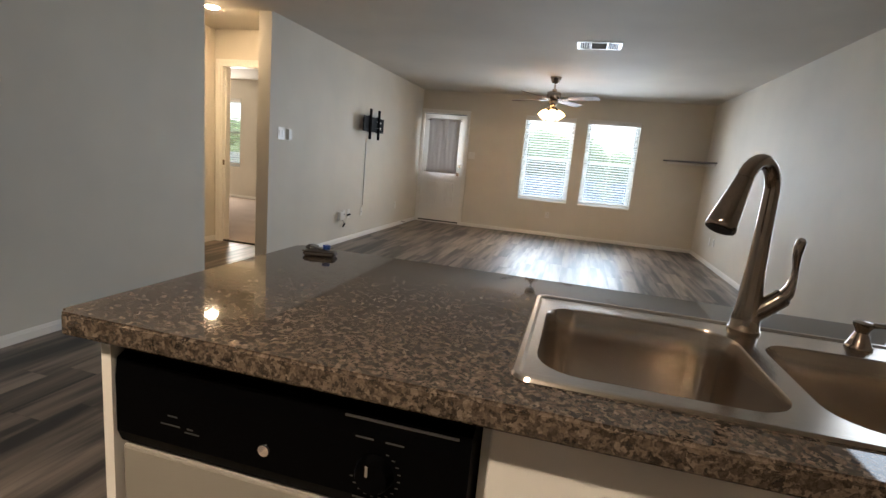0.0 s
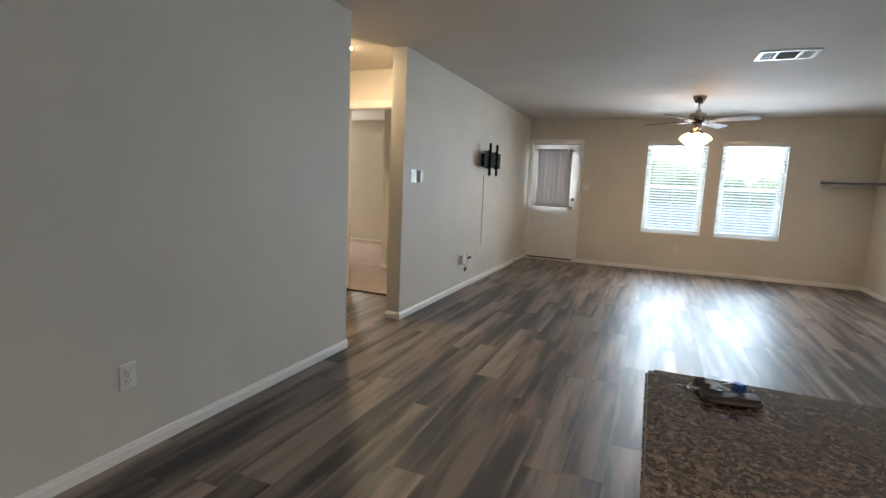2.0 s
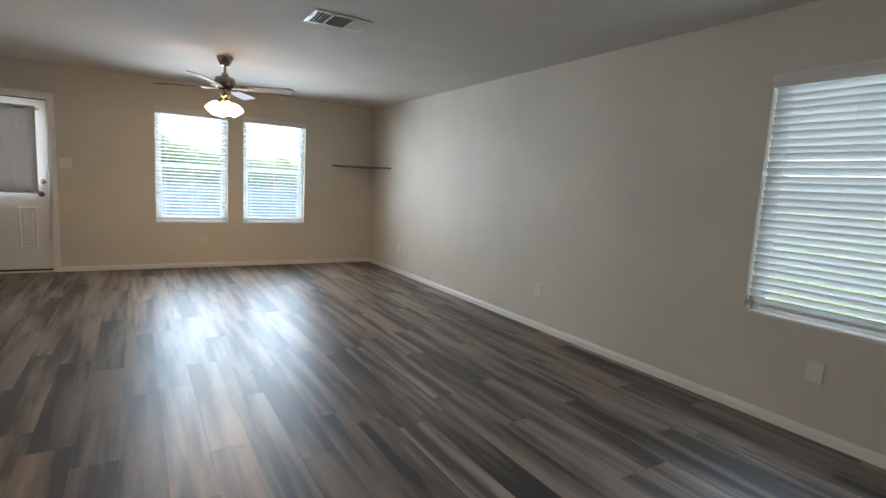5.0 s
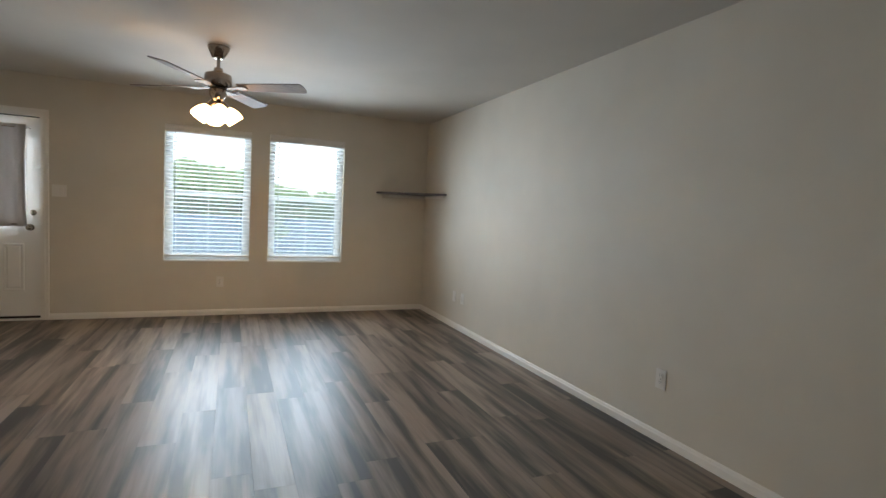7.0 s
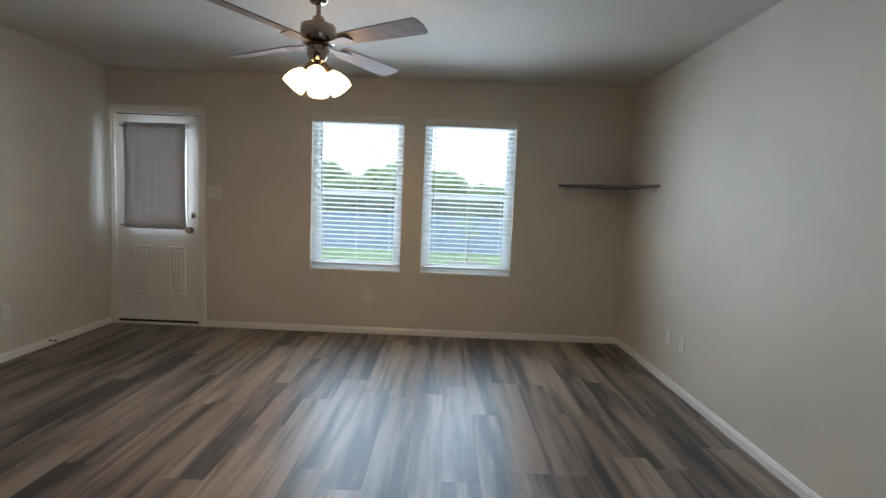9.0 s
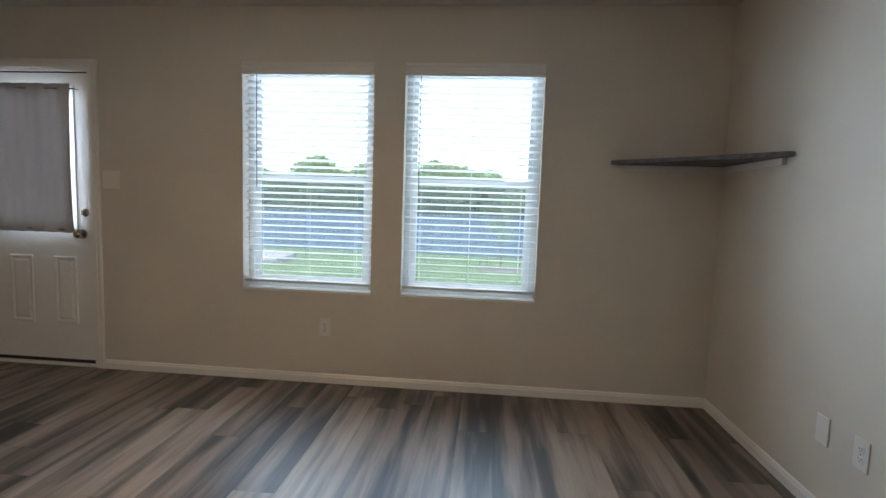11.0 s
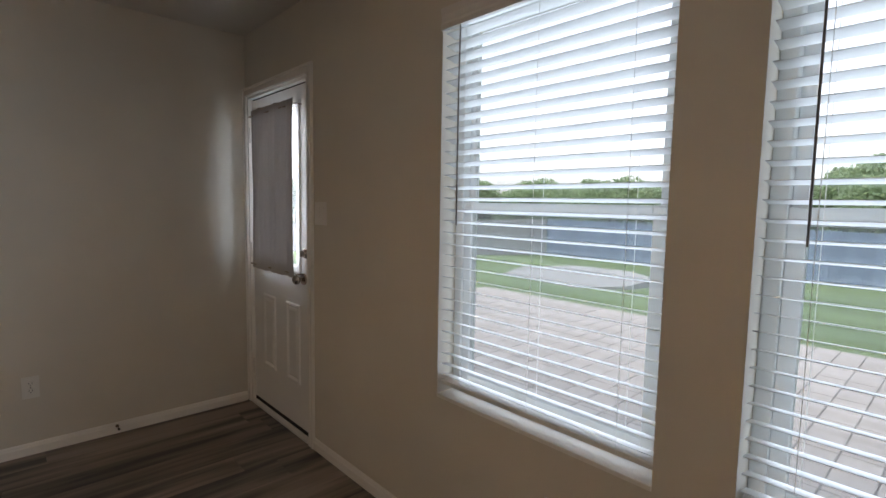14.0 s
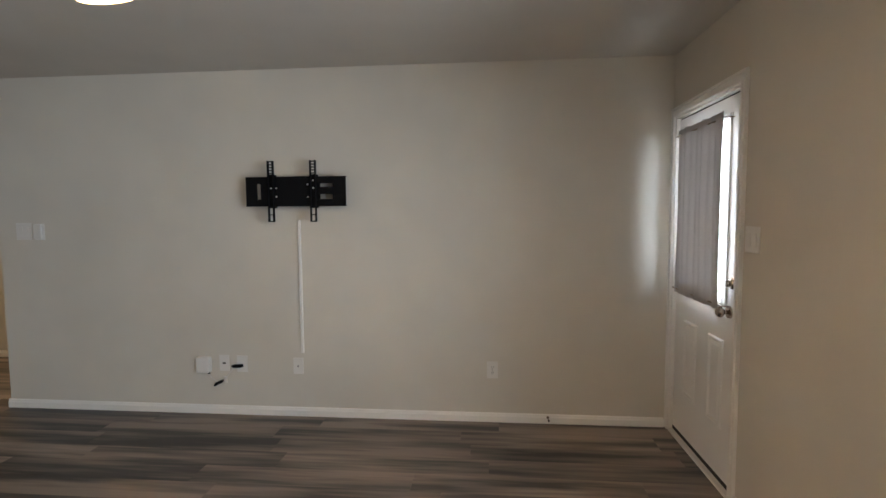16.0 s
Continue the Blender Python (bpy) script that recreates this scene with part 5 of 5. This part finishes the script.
sapling = thing("young_tree", (1.25, 19.0, ground_z(19.0)), "slim young staked tree in a round bed", "tree")
bm = bmesh.new()
tube(bm, [(0, 0, -0.1), (0.02, 0, 0.6), (0, 0.02, 1.5)], [0.022, 0.018, 0.006], 8)
for a in (0.3, 1.6, 2.9, 4.2, 5.4):
    tube(bm, [(0.01, 0, 0.7), (0.25 * math.cos(a), 0.25 * math.sin(a), 1.05)], [0.008, 0.003], 6)
part("trunk", bm, BARK, sapling, "", True)
v, f = leaves(200, [((0.15, 0, 1.0), 0.26), ((-0.18, 0.05, 1.1), 0.24), ((0.0, 0.0, 1.35), 0.24), ((0.05, -0.2, 0.9), 0.2)], 1, 0.055, 21)
me = bpy.data.meshes.new("crown")
me.from_pydata(v, [], f)
me.materials.append(LEAF)
ob = new("crown", me)
ob.parent = sapling
for dx in (-0.35, 0.5):
    part("stake", tube_bm([(dx, 0.05, -0.2), (dx, 0.05, 0.75)], 0.011, 8), BARK, sapling)
part("bed", lathe_bm([(0.0, 0.05), (0.45, 0.05), (0.62, 0.03), (0.66, -0.05)], 28), SAND, sapling, "low ring of mulch")

# ---- floor planks, laid along the room ----
PW, PL = 0.181, 1.22


def plank_mesh(w, l):
    bm = bmesh.new()
    g = 0.0002
    box(bm, g, w - g, g, l - g, -0.008, 0.0)
    top = [e for e in bm.edges if all(v.co.z > -0.001 for v in e.verts)]
    bmesh.ops.bevel(bm, geom=top, offset=0.0003, segments=1, affect="EDGES")
    return mesh_of("plank", bm, PLANK)


def lay(x0, x1, y0, y1):
    n = math.ceil((x1 - x0) / PW)
    cache = {}
    for i in range(n):
        xa = x0 + i * PW
        w = min(PW, x1 - xa)
        y = y0 - rng.uniform(0.0, PL - 0.15)
        while y < y1:
            a, b = max(y, y0), min(y + PL, y1)
            if b - a > 0.02:
                key = (round(w, 3), round(b - a, 3))
                if key not in cache:
                    cache[key] = plank_mesh(w, b - a)
                p = new("plank", cache[key])
                p.parent = floor
                p.matrix_basis = pose(xa, a, 0)
            y += PL


lay(XL, XR, -1.2, YB)
lay(HX, XL, 2.4, YD + 0.04)
lay(XL, XR, YK, -1.2)
lay(HX, XL, YK, 2.4)

# ---- patio pavers ----
patio = bpy.data.objects["patio_bed"]
bm = bmesh.new()
box(bm, 0.004, 0.222, 0.004, 0.596, -0.05, 0.0)
top = [e for e in bm.edges if all(v.co.z > -0.001 for v in e.verts)]
bmesh.ops.bevel(bm, geom=top, offset=0.006, segments=1, affect="EDGES")
paver_mesh = mesh_of("paver", bm, PAVER)
for i in range(32):
    for j in range(9):
        p = new("paver", paver_mesh)
        p.parent = patio
        p.matrix_basis = pose(1.53 - 0.226 * (i + 1), 15.09 - 0.60 * (j + 1), GZ + rng.uniform(-0.002, 0.002))
